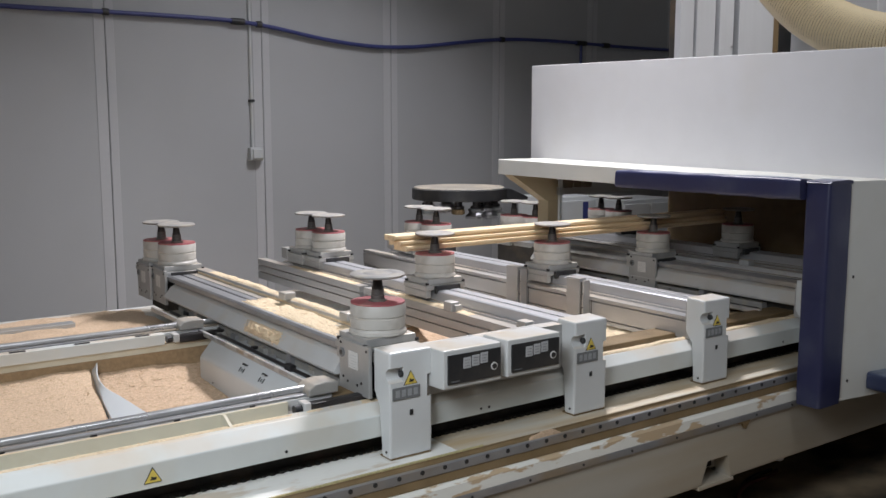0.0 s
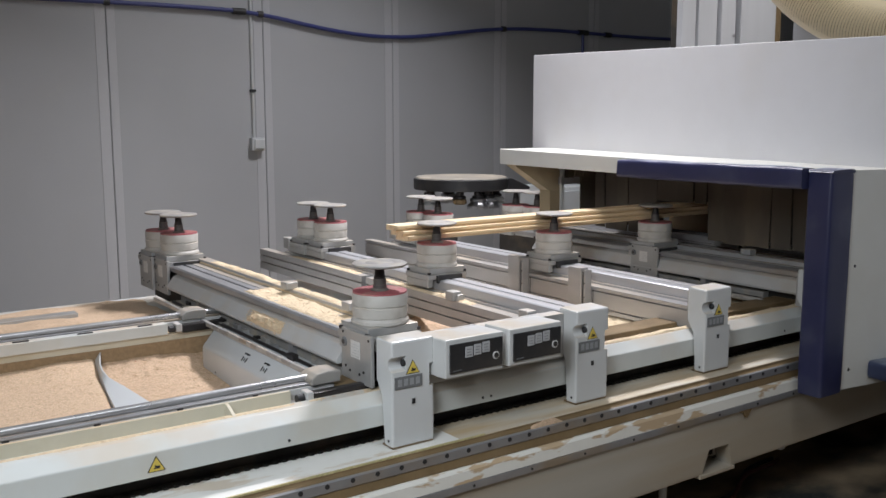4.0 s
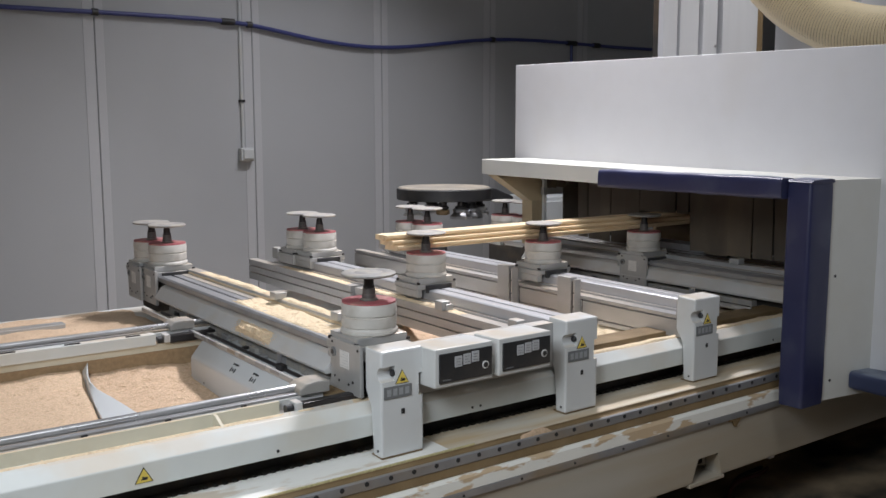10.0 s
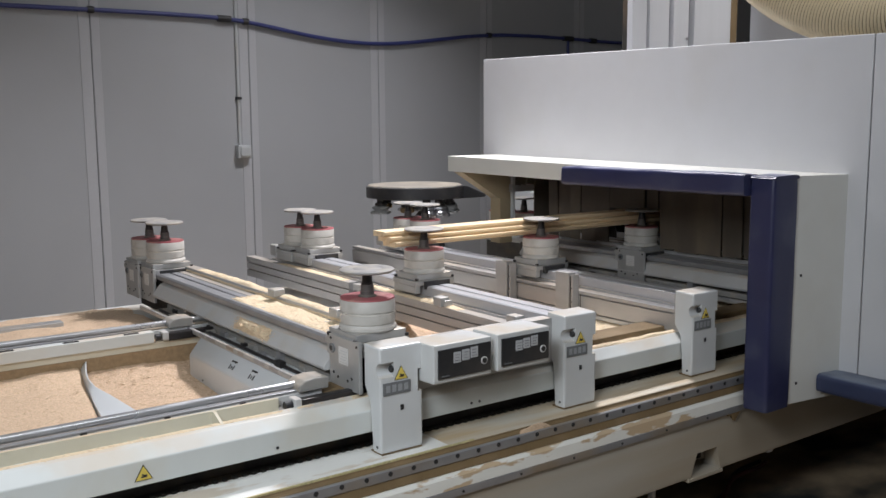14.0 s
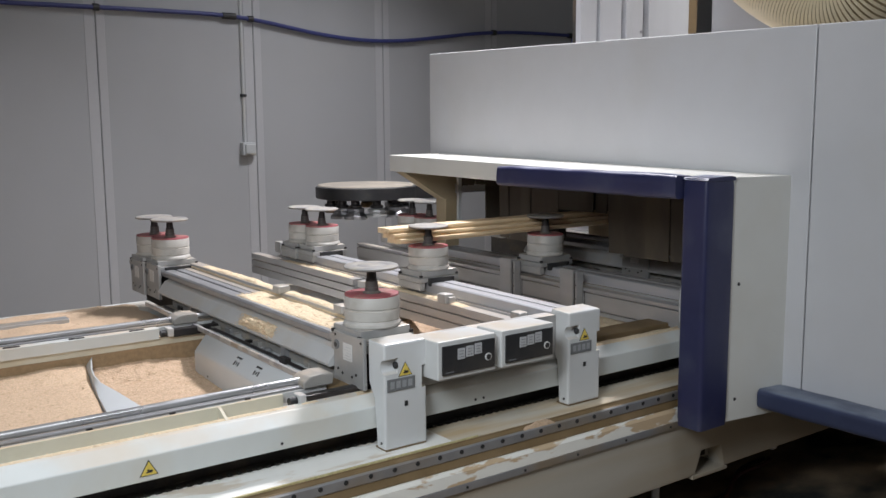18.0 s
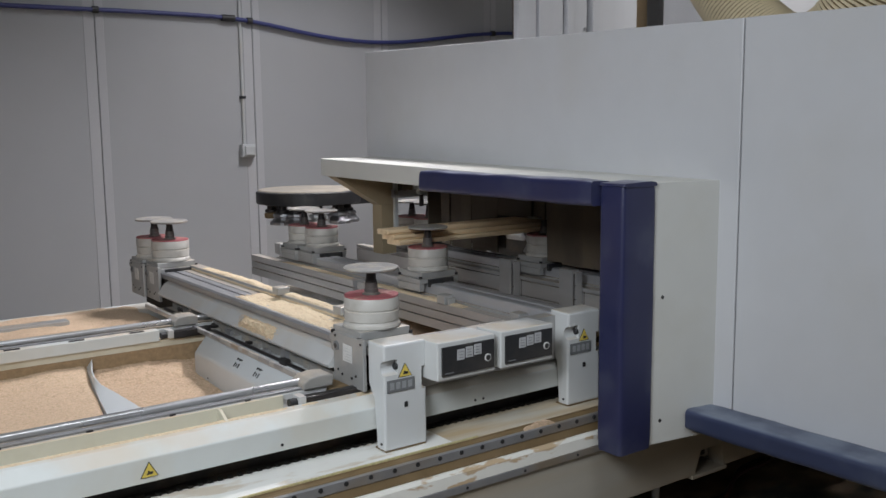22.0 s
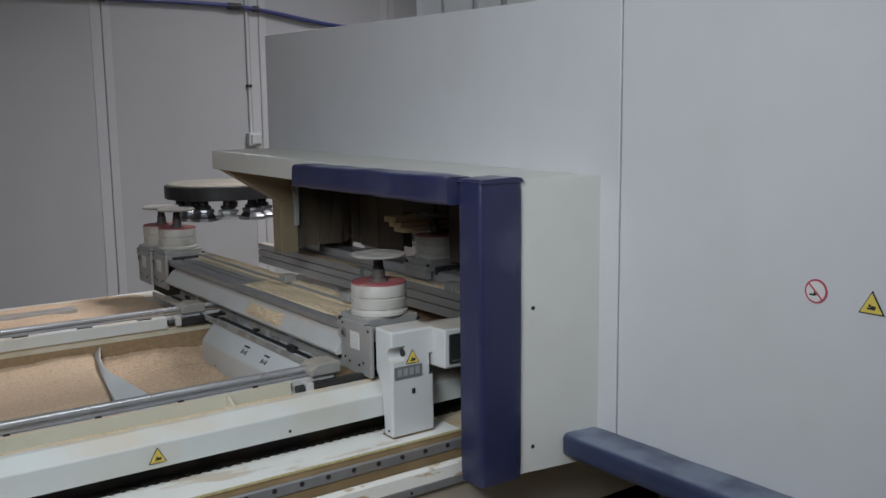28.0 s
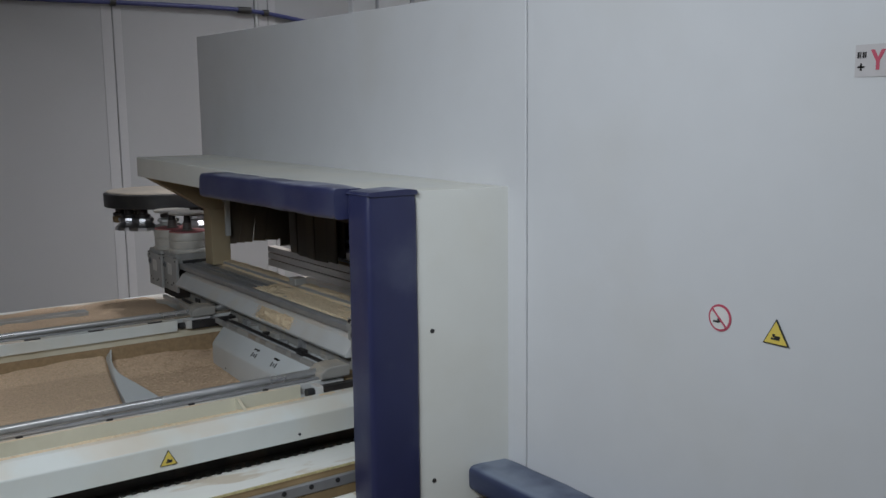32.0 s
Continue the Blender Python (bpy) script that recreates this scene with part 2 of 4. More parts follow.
FLOOR = mat("concrete", (0.045, 0.048, 0.046), 0.7, grain=0.7, grain_scale=40, dirt=(0.50, 0.38, 0.25), dirt_amount=0.92, dirt_scale=2.0, dirt_from=0.40, dirt_edge=0.58, stretch=(0.85, 1.3, 1), bump=0.5, bump_scale=60)
HOSE = mat("cream_hose", (0.68, 0.58, 0.39), 0.5, grain=0.1)
YELLOW = mat("sign_yellow", (0.72, 0.55, 0.11), 0.45, grain=0.1)
TAPE = mat("yellow_scale_tape", (0.62, 0.55, 0.30), 0.6, grain=0.8, grain_scale=130, dirt=(0.5, 0.35, 0.15), dirt_amount=0.4)
SIGNRED = mat("sign_red", (0.46, 0.075, 0.12), 0.45)
PAPER = mat("paper_label", (0.66, 0.65, 0.63), 0.6, grain=0.08)
LCD = mat("grey_display", (0.17, 0.175, 0.18), 0.3)
KEYG = mat("grey_key", (0.46, 0.46, 0.47), 0.5, grain=0.15)
DIGIT = mat("counter_digit", (0.33, 0.34, 0.35), 0.4, grain=0.3, grain_scale=90)
CURT = mat("curtain_rubber", (0.15, 0.12, 0.09), 0.7, grain=0.3, grain_scale=12, stretch=(1, 1, 0.35), dirt=(0.20, 0.15, 0.10), dirt_amount=0.6, dirt_scale=5, vary=0.85, bump=0.2, bump_scale=120)
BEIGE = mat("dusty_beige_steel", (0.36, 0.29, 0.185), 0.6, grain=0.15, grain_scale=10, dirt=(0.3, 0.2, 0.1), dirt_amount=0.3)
GALV = mat("galvanised_sheet", (0.56, 0.56, 0.575), 0.36, 0.15, grain=0.3, grain_scale=7, stretch=(1, 1, 0.1))
RACK = mat("toothed_rack", (0.02, 0.018, 0.016), 0.5, 0.5)

# ---- mesh helpers ----


def part(name, bm, material, parent=None, label="", smooth=False):
    me = bpy.data.meshes.new(name)
    bmesh.ops.recalc_face_normals(bm, faces=bm.faces[:])
    if smooth:
        for f in bm.faces:
            f.smooth = True
        for e in bm.edges:
            if len(e.link_faces) == 2 and e.calc_face_angle(0) > 0.6:
                e.smooth = False
    bm.to_mesh(me)
    bm.free()
    me.materials.append(material)
    ob = new(name, me)
    if parent:
        ob.parent = parent
    if label:
        ob["label"] = label
    return ob


def thing(name, label, category, m=None, group="", kind=""):
    ob = new(name)
    ob.empty_display_size = 0.1
    if m:
        ob.matrix_basis = m
    return tagged(ob, label, category, group, kind)


def box(bm, x0, x1, y0, y1, z0, z1, bevel=0.0, seg=2):
    b2 = bmesh.new()
    bmesh.ops.create_cube(b2, size=1)
    bmesh.ops.scale(b2, vec=(abs(x1 - x0), abs(y1 - y0), abs(z1 - z0)), verts=b2.verts)
    bmesh.ops.translate(b2, vec=((x0 + x1) / 2, (y0 + y1) / 2, (z0 + z1) / 2), verts=b2.verts)
    if bevel:
        bmesh.ops.bevel(b2, geom=b2.edges[:], offset=bevel, segments=seg, affect="EDGES", profile=0.5)
    join(bm, b2)
    return bm


def join(bm, other):
    me = bpy.data.meshes.new("tmp")
    other.to_mesh(me)
    other.free()
    bm.from_mesh(me)
    bpy.data.meshes.remove(me)
    return bm


def boxes(*specs, bevel=0.0):
    bm = bmesh.new()
    for s in specs:
        box(bm, *s, bevel=bevel)
    return bm


def prism(points, axis, a0, a1, bevel=0.0):
    """A closed outline of (u, v), drawn out along an axis. For x: (y, z); for y: (x, z); for z: (x, y)."""
    bm = bmesh.new()

    def at(u, v, a):
        return {"x": (a, u, v), "y": (u, a, v), "z": (u, v, a)}[axis]

    lo = [bm.verts.new(at(u, v, a0)) for u, v in points]
    hi = [bm.verts.new(at(u, v, a1)) for u, v in points]
    bm.faces.new(lo)
    bm.faces.new(hi)
    for i in range(len(points)):
        j = (i + 1) % len(points)
        bm.faces.new((lo[i], lo[j], hi[j], hi[i]))
    if bevel:
        bmesh.ops.bevel(bm, geom=bm.edges[:], offset=bevel, segments=2, affect="EDGES", profile=0.5)
    return bm


def lathe(profile, seg=32, m=None):
    """A turned body from (radius, height) pairs round z, closed at the ends."""
    bm = bmesh.new()
    rings = []
    for r, z in profile:
        rings.append([bm.verts.new((r * math.cos(2 * math.pi * i / seg), r * math.sin(2 * math.pi * i / seg), z)) for i in range(seg)])
    for a, b in zip(rings, rings[1:]):
        for i in range(seg):
            j = (i + 1) % seg
            bm.faces.new((a[i], a[j], b[j], b[i]))
    bm.faces.new(rings[0])
    bm.faces.new(rings[-1])
    if m:
        bmesh.ops.transform(bm, matrix=m, verts=bm.verts)
    return bm


def rod(p, q, r, seg=12):
    p, q = Vector(p), Vector(q)
    m = Matrix.Translation(p) @ (q - p).to_track_quat("Z", "Y").to_matrix().to_4x4()
    return lathe([(r, 0), (r, (q - p).length)], seg, m)


def tube(path, r, seg=14, ribs=0.0):
    """A round tube along a list of points; ribs: how far every other ring stands out."""
    bm = bmesh.new()
    pts = [Vector(p) for p in path]
    rings, side = [], None
    for i, p in enumerate(pts):
        d = (pts[min(i + 1, len(pts) - 1)] - pts[max(i - 1, 0)]).normalized()
        side = (side or d.orthogonal())
        side = (side - d * side.dot(d)).normalized()
        up = d.cross(side)
        rr = r + (ribs if i % 2 else 0)
        rings.append([bm.verts.new(p + rr * (side * math.cos(a) + up * math.sin(a))) for a in [2 * math.pi * k / seg for k in range(seg)]])
    for a, b in zip(rings, rings[1:]):
        for i in range(seg):
            bm.faces.new((a[i], a[(i + 1) % seg], b[(i + 1) % seg], b[i]))
    bm.faces.new(rings[0])
    bm.faces.new(rings[-1])
    return bm


def heap(x0, x1, y0, y1, z, h, nx=40, ny=40, seed=0.0, edge=0.25, lump=6.0, tilt=0.0, bank=0.0):
    """A sheet of loose sawdust: uneven, running out to nothing at an uneven rim."""
    bm = bmesh.new()
    g = []
    for i in range(nx + 1):
        row = []
        for j in range(ny + 1):
            u, v = i / nx, j / ny
            x, y = x0 + (x1 - x0) * u, y0 + (y1 - y0) * v
            rim = min(u, 1 - u, v, 1 - v) / max(edge, 1e-3)
            k = noise.fractal(Vector((x * lump + seed, y * lump, seed)), 1.0, 2.0, 5)
            f = noise.noise(Vector((x * 60 + seed, y * 60, 1.7))) * 0.06
            hh = h * (min(1, rim * 1.2) * (0.65 + 0.45 * k + f)) - (0.012 if rim < 0.02 else 0)
            if rim < 0.6:
                hh -= h * 0.5 * max(0, 0.45 - rim + 0.5 * k)
            row.append(bm.verts.new((x, y, z + hh + tilt * v + bank * max(0.0, (v - 0.89 + 0.03 * k) / 0.11))))
        g.append(row)
    for i in range(nx):
        for j in range(ny):
            bm.faces.new((g[i][j], g[i + 1][j], g[i + 1][j + 1], g[i][j + 1]))
    return bm


def triangle_sign(parent, m, size, symbol=True):
    """A yellow warning triangle with a black rim, facing -y before m."""
    h = size * 0.87

    def tri(k, y):
        b = prism([(-size / 2 * k, (1 - k) * h * 0.33), (size / 2 * k, (1 - k) * h * 0.33), (0, (1 - k) * h * 0.33 + h * k)], "y", y, y + 0.0015)
        bmesh.ops.transform(b, matrix=m, verts=b.verts)
        return b

    plate = part("warning_sign", tri(1, -0.0015), BLACK, parent, "yellow warning triangle with a black rim")
    part("face", tri(0.86, -0.003), YELLOW, plate)
    if symbol:
        b = boxes((-size * 0.16, size * 0.16, -0.0042, -0.003, h * 0.2, h * 0.27), (-size * 0.02, size * 0.18, -0.0042, -0.003, h * 0.27, h * 0.36),
                  (-size * 0.1, -size * 0.02, -0.0042, -0.003, h * 0.3, h * 0.42))
        bmesh.ops.transform(b, matrix=m, verts=b.verts)
        part("symbol", b, BLACK, plate)
    return plate


def pad(axis, a0, a1, u0, u1, v0, v1, r=0.014, seed=0.0, sag=0.004):
    """A stuffed bumper: a rounded bar whose cover swells, puckers and sags a little along its length."""
    bm = bmesh.new()
    cu, cv, hu, hv = (u0 + u1) / 2, (v0 + v1) / 2, abs(u1 - u0) / 2, abs(v1 - v0) / 2
    ring = []
    for sx, sy, start in ((1, 1, 0), (-1, 1, 90), (-1, -1, 180), (1, -1, 270)):
        for k in range(5):
            a = radians(start + 22.5 * k)
            ring.append((sx * (hu - r) + r * math.cos(a), sy * (hv - r) + r * math.sin(a)))
        nsx, nsy = ((-1, 1), (-1, -1), (1, -1), (1, 1))[start // 90]
        for f in (0.25, 0.5, 0.75):
            p, e = ring[-1] if f == 0.25 else base, radians(start + 90)
            base = p
            goal = (nsx * (hu - r) + r * math.cos(e), nsy * (hv - r) + r * math.sin(e))
            ring.append((p[0] + (goal[0] - p[0]) * f, p[1] + (goal[1] - p[1]) * f))
    n = max(8, int(abs(a1 - a0) / 0.03))
    rings = []
    for i in range(n + 1):
        t = i / n
        a = a0 + (a1 - a0) * t
        end = 1.0 - 0.04 * max(0.0, 1 - min(t, 1 - t) * n / 1.2)
        row = []
        for u, v in ring:
            k = noise.noise(Vector((a * 9 + seed, u * 18, v * 18))) * sag + noise.noise(Vector((a * 30, u * 40 + seed, v * 40))) * sag * 0.35
            m = math.hypot(u, v) or 1.0
            uu, vv = cu + u * end + u / m * k, cv + v * end + v / m * k
            row.append(bm.verts.new({"x": (a, uu, vv), "y": (uu, a, vv), "z": (uu, vv, a)}[axis]))
        rings.append(row)
    c = len(ring)
    for p, d in zip(rings, rings[1:]):
        for i in range(c):
            bm.faces.new((p[i], p[(i + 1) % c], d[(i + 1) % c], d[i]))
    bm.faces.new(rings[0])
    bm.faces.new(rings[-1])
    return bm


# ---- the hall ----
floor = tagged(part("floor", boxes((-9, 9, -10, 0.3, -0.12, 0)), FLOOR), "dark concrete floor with swept sawdust", "floor", kind="structure")
wall_back = tagged(part("wall_back", boxes((-9, 9, 0.03, 0.15, 0, 6.4)), SEAMD), "grey insulated panel wall behind the machine", "wall", kind="structure")
for k in range(-7, 8):
    x0 = 1.15 * k
    part("panel", boxes((x0 + 0.0015, x0 + 1.1485, 0, 0.03, 0.0, 6.4), bevel=0.002), WALLM, wall_back)
    part("joint_strip", boxes((x0 - 0.075, x0 - 0.006, -0.004, 0, 0.02, 6.38), bevel=0.0015), JOINT, wall_back)
    part("joint_strip", boxes((x0 + 0.006, x0 + 0.06, -0.004, 0, 0.02, 6.38), bevel=0.0015), JOINT, wall_back)
for nm, b, lab in (("wall_left", (-9.15, -9, -10, 0.15, 0, 6.4), "grey panel wall"), ("wall_right", (9, 9.15, -10, 0.15, 0, 6.4), "grey panel wall"),
                   ("wall_front", (-9.15, 9.15, -10.15, -10, 0, 6.4), "grey panel wall")):
    tagged(part(nm, boxes(b), WALLM), lab, "wall", kind="structure")
tagged(part("ceiling", boxes((-9.15, 9.15, -10.15, 0.15, 6.4, 6.5)), WHITE), "pale hall ceiling", "ceiling", kind="structure")

cable = thing("power_cable", "dark red cables lying under the machine base", "cable")
for k in range(2):
    part("strand", tube([(0.75 + 0.055 * i, -4.46 + 0.016 * i - 0.03 * k + 0.02 * math.sin(i * 0.7 + k), 0.02 + 0.015 * k + 0.006 * math.sin(i * 0.6 + k * 2)) for i in range(16)], 0.009, 8), mat("cable_red", (0.10, 0.025, 0.02), 0.5, grain=0.2) if k % 2 else BLACK, cable, smooth=True)

# ---- compressed-air line on the wall ----
air = thing("air_pipe", "blue compressed-air pipe sagging along the wall with black couplings", "pipe")
knots_x = [-4.0, -0.65, 0.0, 0.5, 0.93, 1.12, 1.35, 1.61, 1.92, 2.29, 2.8, 3.1, 3.42, 3.8, 4.25, 5.0, 5.76]
knots_z = [2.30, 2.277, 2.287, 2.292, 2.292, 2.281, 2.243, 2.196, 2.168, 2.153, 2.212, 2.258, 2.294, 2.31, 2.312, 2.30, 2.308]
xs = np.linspace(-4.0, 5.76, 200)
zs = np.convolve(np.pad(np.interp(xs, knots_x, knots_z), 6, mode="edge"), np.ones(13) / 13, mode="valid")
line = [(float(x), -0.035, float(z)) for x, z in zip(xs, zs)]
part("pipe", tube(line, 0.016, 10), BLUE, air, smooth=True)
for x, w in ((0.95, 0.05), (1.118, 0.02), (4.42, 0.06), (4.75, 0.04), (3.45, 0.02), (0.0, 0.02)):
    z = min(line, key=lambda p: abs(p[0] - x))[2]
    part("coupling", rod((x - w, -0.035, z), (x + w, -0.035, z), 0.024, 12), BLACK, air, "black pipe coupling")
part("drop_pipe", rod((4.42, -0.035, 2.29), (4.42, -0.035, 0.2), 0.014), BLUE, air)
outlet = thing("wall_switch", "grey wall switch box fed by a thin conduit", "switch box")
part("box", boxes((1.015, 1.12, -0.06, 0, 1.262, 1.36), bevel=0.006), GREYP, outlet)
part("cover", boxes((1.03, 1.112, -0.075, -0.06, 1.275, 1.35), bevel=0.008), GREYP, outlet)
part("conduit", rod((1.05, -0.012, 1.355), (1.05, -0.012, 3.4), 0.011), GREYP, outlet)
part("clip", boxes((1.03, 1.07, -0.03, 0, 1.70, 1.72)), BLACK, outlet)

# ---- machine bed ----
X0, X1 = -3.2, 5.2
bed = thing("machine_bed", "long pale steel bed of a woodworking machining centre, dusted with sawdust", "machine bed")
YF = -4.625
for outline in ([(X0, 0.305), (X0, 0.498), (0.645, 0.498), (0.645, 0.380), (0.615, 0.305)], [(0.645, 0.380), (0.645, 0.498), (0.750, 0.498), (0.750, 0.380)],
                [(0.772, 0.305), (0.750, 0.380), (0.750, 0.498), (X1, 0.498), (X1, 0.305)]):
    part("base_plate", prism(outline, "y", YF, -4.56), BASE, bed, "grey beige painted machine base")
part("foot_lip", boxes((0.60, 0.785, YF - 0.003, -4.52, 0.284, 0.2975), bevel=0.002), BASE, bed)
part("base_lip", boxes((X0, 0.622, YF + 0.002, -4.54, 0.298, 0.305), (0.772, X1, YF + 0.002, -4.54, 0.298, 0.305)), BASE, bed)
# Dark back paints in the shade inside the foot pocket.
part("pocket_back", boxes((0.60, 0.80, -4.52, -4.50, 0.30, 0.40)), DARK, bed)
part("lower_strip", boxes((X0, X1, -4.635, YF, 0.490, 0.512), bevel=0.0015), GUIDE, bed, "grey steel strip with screws")
part("lower_ledge", prism([(-4.633, 0.513), (-4.629, 0.545), (-4.620, 0.553), (-4.608, 0.555), (-4.4, 0.555), (-4.4, 0.513)], "x", X0, X1), LEDGE, bed, "white painted ledge stained with dust")
part("rail_seat", prism([(-4.616, 0.5553), (-4.610, 0.5785), (-4.5, 0.5785), (-4.5, 0.5553)], "x", X0, X1), BROWN, bed, "oily brown rail seat")
guide = part("guide_rail", prism([(-4.612, 0.579), (-4.614, 0.582), (-4.614, 0.605), (-4.610, 0.608), (-4.56, 0.608), (-4.56, 0.579)], "x", X0, X1), GUIDE, bed, "worn steel guide rail with bolts")
bolt_mesh = None
for k in range(48):
    x = -1.324 + 0.0731 * k
    if bolt_mesh is None:
        first_bolt = part("bolt", lathe([(0.0065, 0), (0.0065, 0.002), (0.004, 0.0025)], 10, pose(0, 0, 0, 90)), BLACK, guide)
        bolt_mesh = first_bolt.data
        first_bolt.location = (x, -4.614, 0.597)
    else:
        o = new("bolt", bolt_mesh)
        o.parent, o.location = guide, (x, -4.614, 0.597)
for k in range(16):
    o = new("screw", bolt_mesh)
    o.parent, o.location, o.scale = bed, (-1.0 + 0.21 * k, -4.635, 0.501), (0.6, 1, 0.6)
part("rail_bed", prism([(-4.606, 0.6083), (-4.600, 0.611), (-4.598, 0.614), (-4.596, 0.615), (-4.5955, 0.6195), (-4.5, 0.6195), (-4.5, 0.6083)], "x", X0, X1), BROWN, bed, "oily brown rail bed")
for xa, xb, mm, lab in ((X0, -0.385, LEDGEU, "white ledge with a thin dust film"), (-0.385, X1, LEDGED, "white ledge under a tan dust film")):
    part("upper_ledge", prism([(-4.594, 0.6197), (-4.594, 0.6215), (-4.592, 0.623), (-4.46, 0.623), (-4.46, 0.6197)], "x", xa, xb), mm, bed, lab)
part("scale_tape", boxes((X0, -0.30, -4.5948, -4.589, 0.6185, 0.6240)), TAPE, bed, "yellow measuring tape")
# Dark sheets stand in for the shade in the gap below the beam.
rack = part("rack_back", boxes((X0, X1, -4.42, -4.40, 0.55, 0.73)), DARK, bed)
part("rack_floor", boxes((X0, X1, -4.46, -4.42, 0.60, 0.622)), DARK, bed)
bm = bmesh.new()
x = -1.3
while x < 1.6:
    box(bm, x, x + 0.011, -4.464, -4.45, 0.618, 0.629)
    x += 0.026
tagged(part("rack_teeth", bm, RACK, bed, "black toothed rack"), kind="stuff")
part("front_beam", prism([(-4.505, 0.678), (-4.505, 0.738), (-4.468, 0.766), (-4.43, 0.766), (-4.43, 0.678)], "x", X0, 2.6, 0.003), BEAMW, bed, "white painted front beam with a bevelled edge")
part("channel_floor", boxes((X0, 2.6, -4.43, -4.395, 0.70, 0.735)), CREAM, bed)
part("channel_wall", boxes((X0, -0.80, -4.395, -4.385, 0.70, 0.786)), CREAM, bed, "cream painted channel wall")
for gx in (-0.985, -2.2):
    part("gusset", prism([(-4.455, 0.766), (-4.395, 0.735), (-4.395, 0.786), (-4.41, 0.786)], "x", gx, gx + 0.008), CREAM, bed)
for k in range(5):
    part("beam_hole", lathe([(0.004, 0), (0.004, 0.0015)], 8, Matrix.Translation((-0.86 + (0.62 if k == 1 else 0.65 if k == 2 else 1.3 * k * 0.4 if k else 0), -4.505, 0.695)) @ pose(0, 0, 0, 90)), BLACK, bed)
for nm, y, xe in (("front_rail", -4.345, -0.66), ("rear_rail", -3.345, -0.42)):
    part(nm + "_base", boxes((X0, xe, y - 0.035, y + 0.03, 0.755, 0.785), bevel=0.003), COVER, bed)
    part(nm + "_flange", boxes((X0, xe, y - 0.031, y - 0.014, 0.7855, 0.7925), bevel=0.002), GUIDE, bed)
    part(nm, rod((X0, y, 0.7995), (xe, y, 0.7995), 0.0105, 18), SHAFT, bed, "polished steel guide shaft", smooth=True)
for y, z in ((-4.372, 0.783), (-3.412, 0.788)):
    x = -2.9
    while x < -0.85:
        part("rail_bolt", boxes((x, x + (0.05 if y > -4 else 0.016), y - 0.007, y + 0.007, z, z + 0.006), bevel=0.002), STEM, bed)
        x += 0.2
part("rear_wall", boxes((X0, -0.80, -3.425, -3.388, 0.752, 0.791), bevel=0.002), BEAMW, bed, "white rear wall of the chip tray")
part("rear_panel", boxes((X0, 2.6, -3.412, -3.388, 0.55, 0.752)), CREAM, bed, "cream inner panel of the chip tray")
# Dark sawdust-brown strip paints in the shade below the rear wall.
part("stained_strip", boxes((X0, -0.56, -3.4145, -3.412, 0.66, 0.728)), mat("shaded_sawdust_brown", (0.33, 0.23, 0.13), 0.9, grain=0.5, grain_scale=60, bump=0.6), bed, "sawdust-brown strip darkened for the shade below the rear wall")
part("channel_cover", boxes((-0.655, 2.6, -4.40, -4.30, 0.66, 0.775), bevel=0.004), BROWN, bed, "brown dusty channel cover")
part("rear_deck", boxes((X0, 2.6, -3.31, -2.36, 0.60, 0.69)), BEAMW, bed)
part("rear_strip", boxes((X0, -0.92, -2.68, -2.62, 0.69, 0.715), bevel=0.003), ALUG, bed, "grey strip on the rear deck")
part("tray", prism([(-4.38, 0.70), (-4.38, 0.50), (-3.42, 0.50), (-3.42, 0.62), (-3.41, 0.62), (-3.41, 0.48), (-4.40, 0.48), (-4.40, 0.70)], "x", X0, 2.6), CREAM, bed, "cream chip tray")
bm = bmesh.new()
top = [(-1.026, -3.39, 0.727), (-1.052, -3.48, 0.700), (-1.060, -3.54, 0.690), (-1.058, -3.60, 0.680), (-1.048, -3.65, 0.675), (-1.040, -3.69, 0.672), (-1.030, -3.77, 0.668), (-1.020, -3.86, 0.664), (-1.00, -4.05, 0.655), (-0.96, -4.37, 0.64)]
low = [(-1.046, -3.39, 0.70), (-1.056, -3.48, 0.688), (-1.065, -3.54, 0.676), (-1.073, -3.60, 0.668), (-1.080, -3.65, 0.662), (-1.086, -3.69, 0.658), (-1.096, -3.77, 0.655), (-1.108, -3.86, 0.652), (-1.13, -4.05, 0.648), (-1.17, -4.37, 0.642)]
rows = [[bm.verts.new(p) for p in row] for row in (top, low, [(x, y, z - 0.03) for x, y, z in low], [(x + 0.004, y, z - 0.12) for x, y, z in top], [(x + 0.004, y, z) for x, y, z in top])]
for a, d in zip(rows, rows[1:] + rows[:1]):
    for i in range(len(top) - 1):
        bm.faces.new((a[i], a[i + 1], d[i + 1], d[i]))
part("divider", bm, GUARDM, bed, "curved pale sheet divider", smooth=True)
part("inner_base", boxes((X0, X1, -4.3, -2.4, 0.12, 0.47)), BASE, bed)
for fx in (-1.4, 0.62, 2.6):
    part("levelling_foot", lathe([(0.05, 0.0), (0.05, 0.012), (0.014, 0.02), (0.014, 0.30)], 16, Matrix.Translation((fx, -4.45, 0))), GREYP, bed, "steel levelling foot", smooth=True)
part("base_bracket", boxes((1.09, 1.12, -4.60, -4.56, 0.275, 0.298)), WHITE, bed)
part("dust_clump", prism([(0.775, 0.497), (0.80, 0.482), (0.815, 0.487), (0.828, 0.462), (0.838, 0.458), (0.845, 0.474), (0.858, 0.486), (0.868, 0.498)], "y", -4.634, -4.6245, 0.002), BROWN, bed, "brown clump of oily dust")

# ---- sawdust ----
def leaned(bm, weight):
    """Lean a heap's rim along the divider, which stands a little askew in the tray."""
    for v in bm.verts:
        v.co.x += 0.16 * (v.co.y + 3.405) * weight(v.co.x)
    return bm


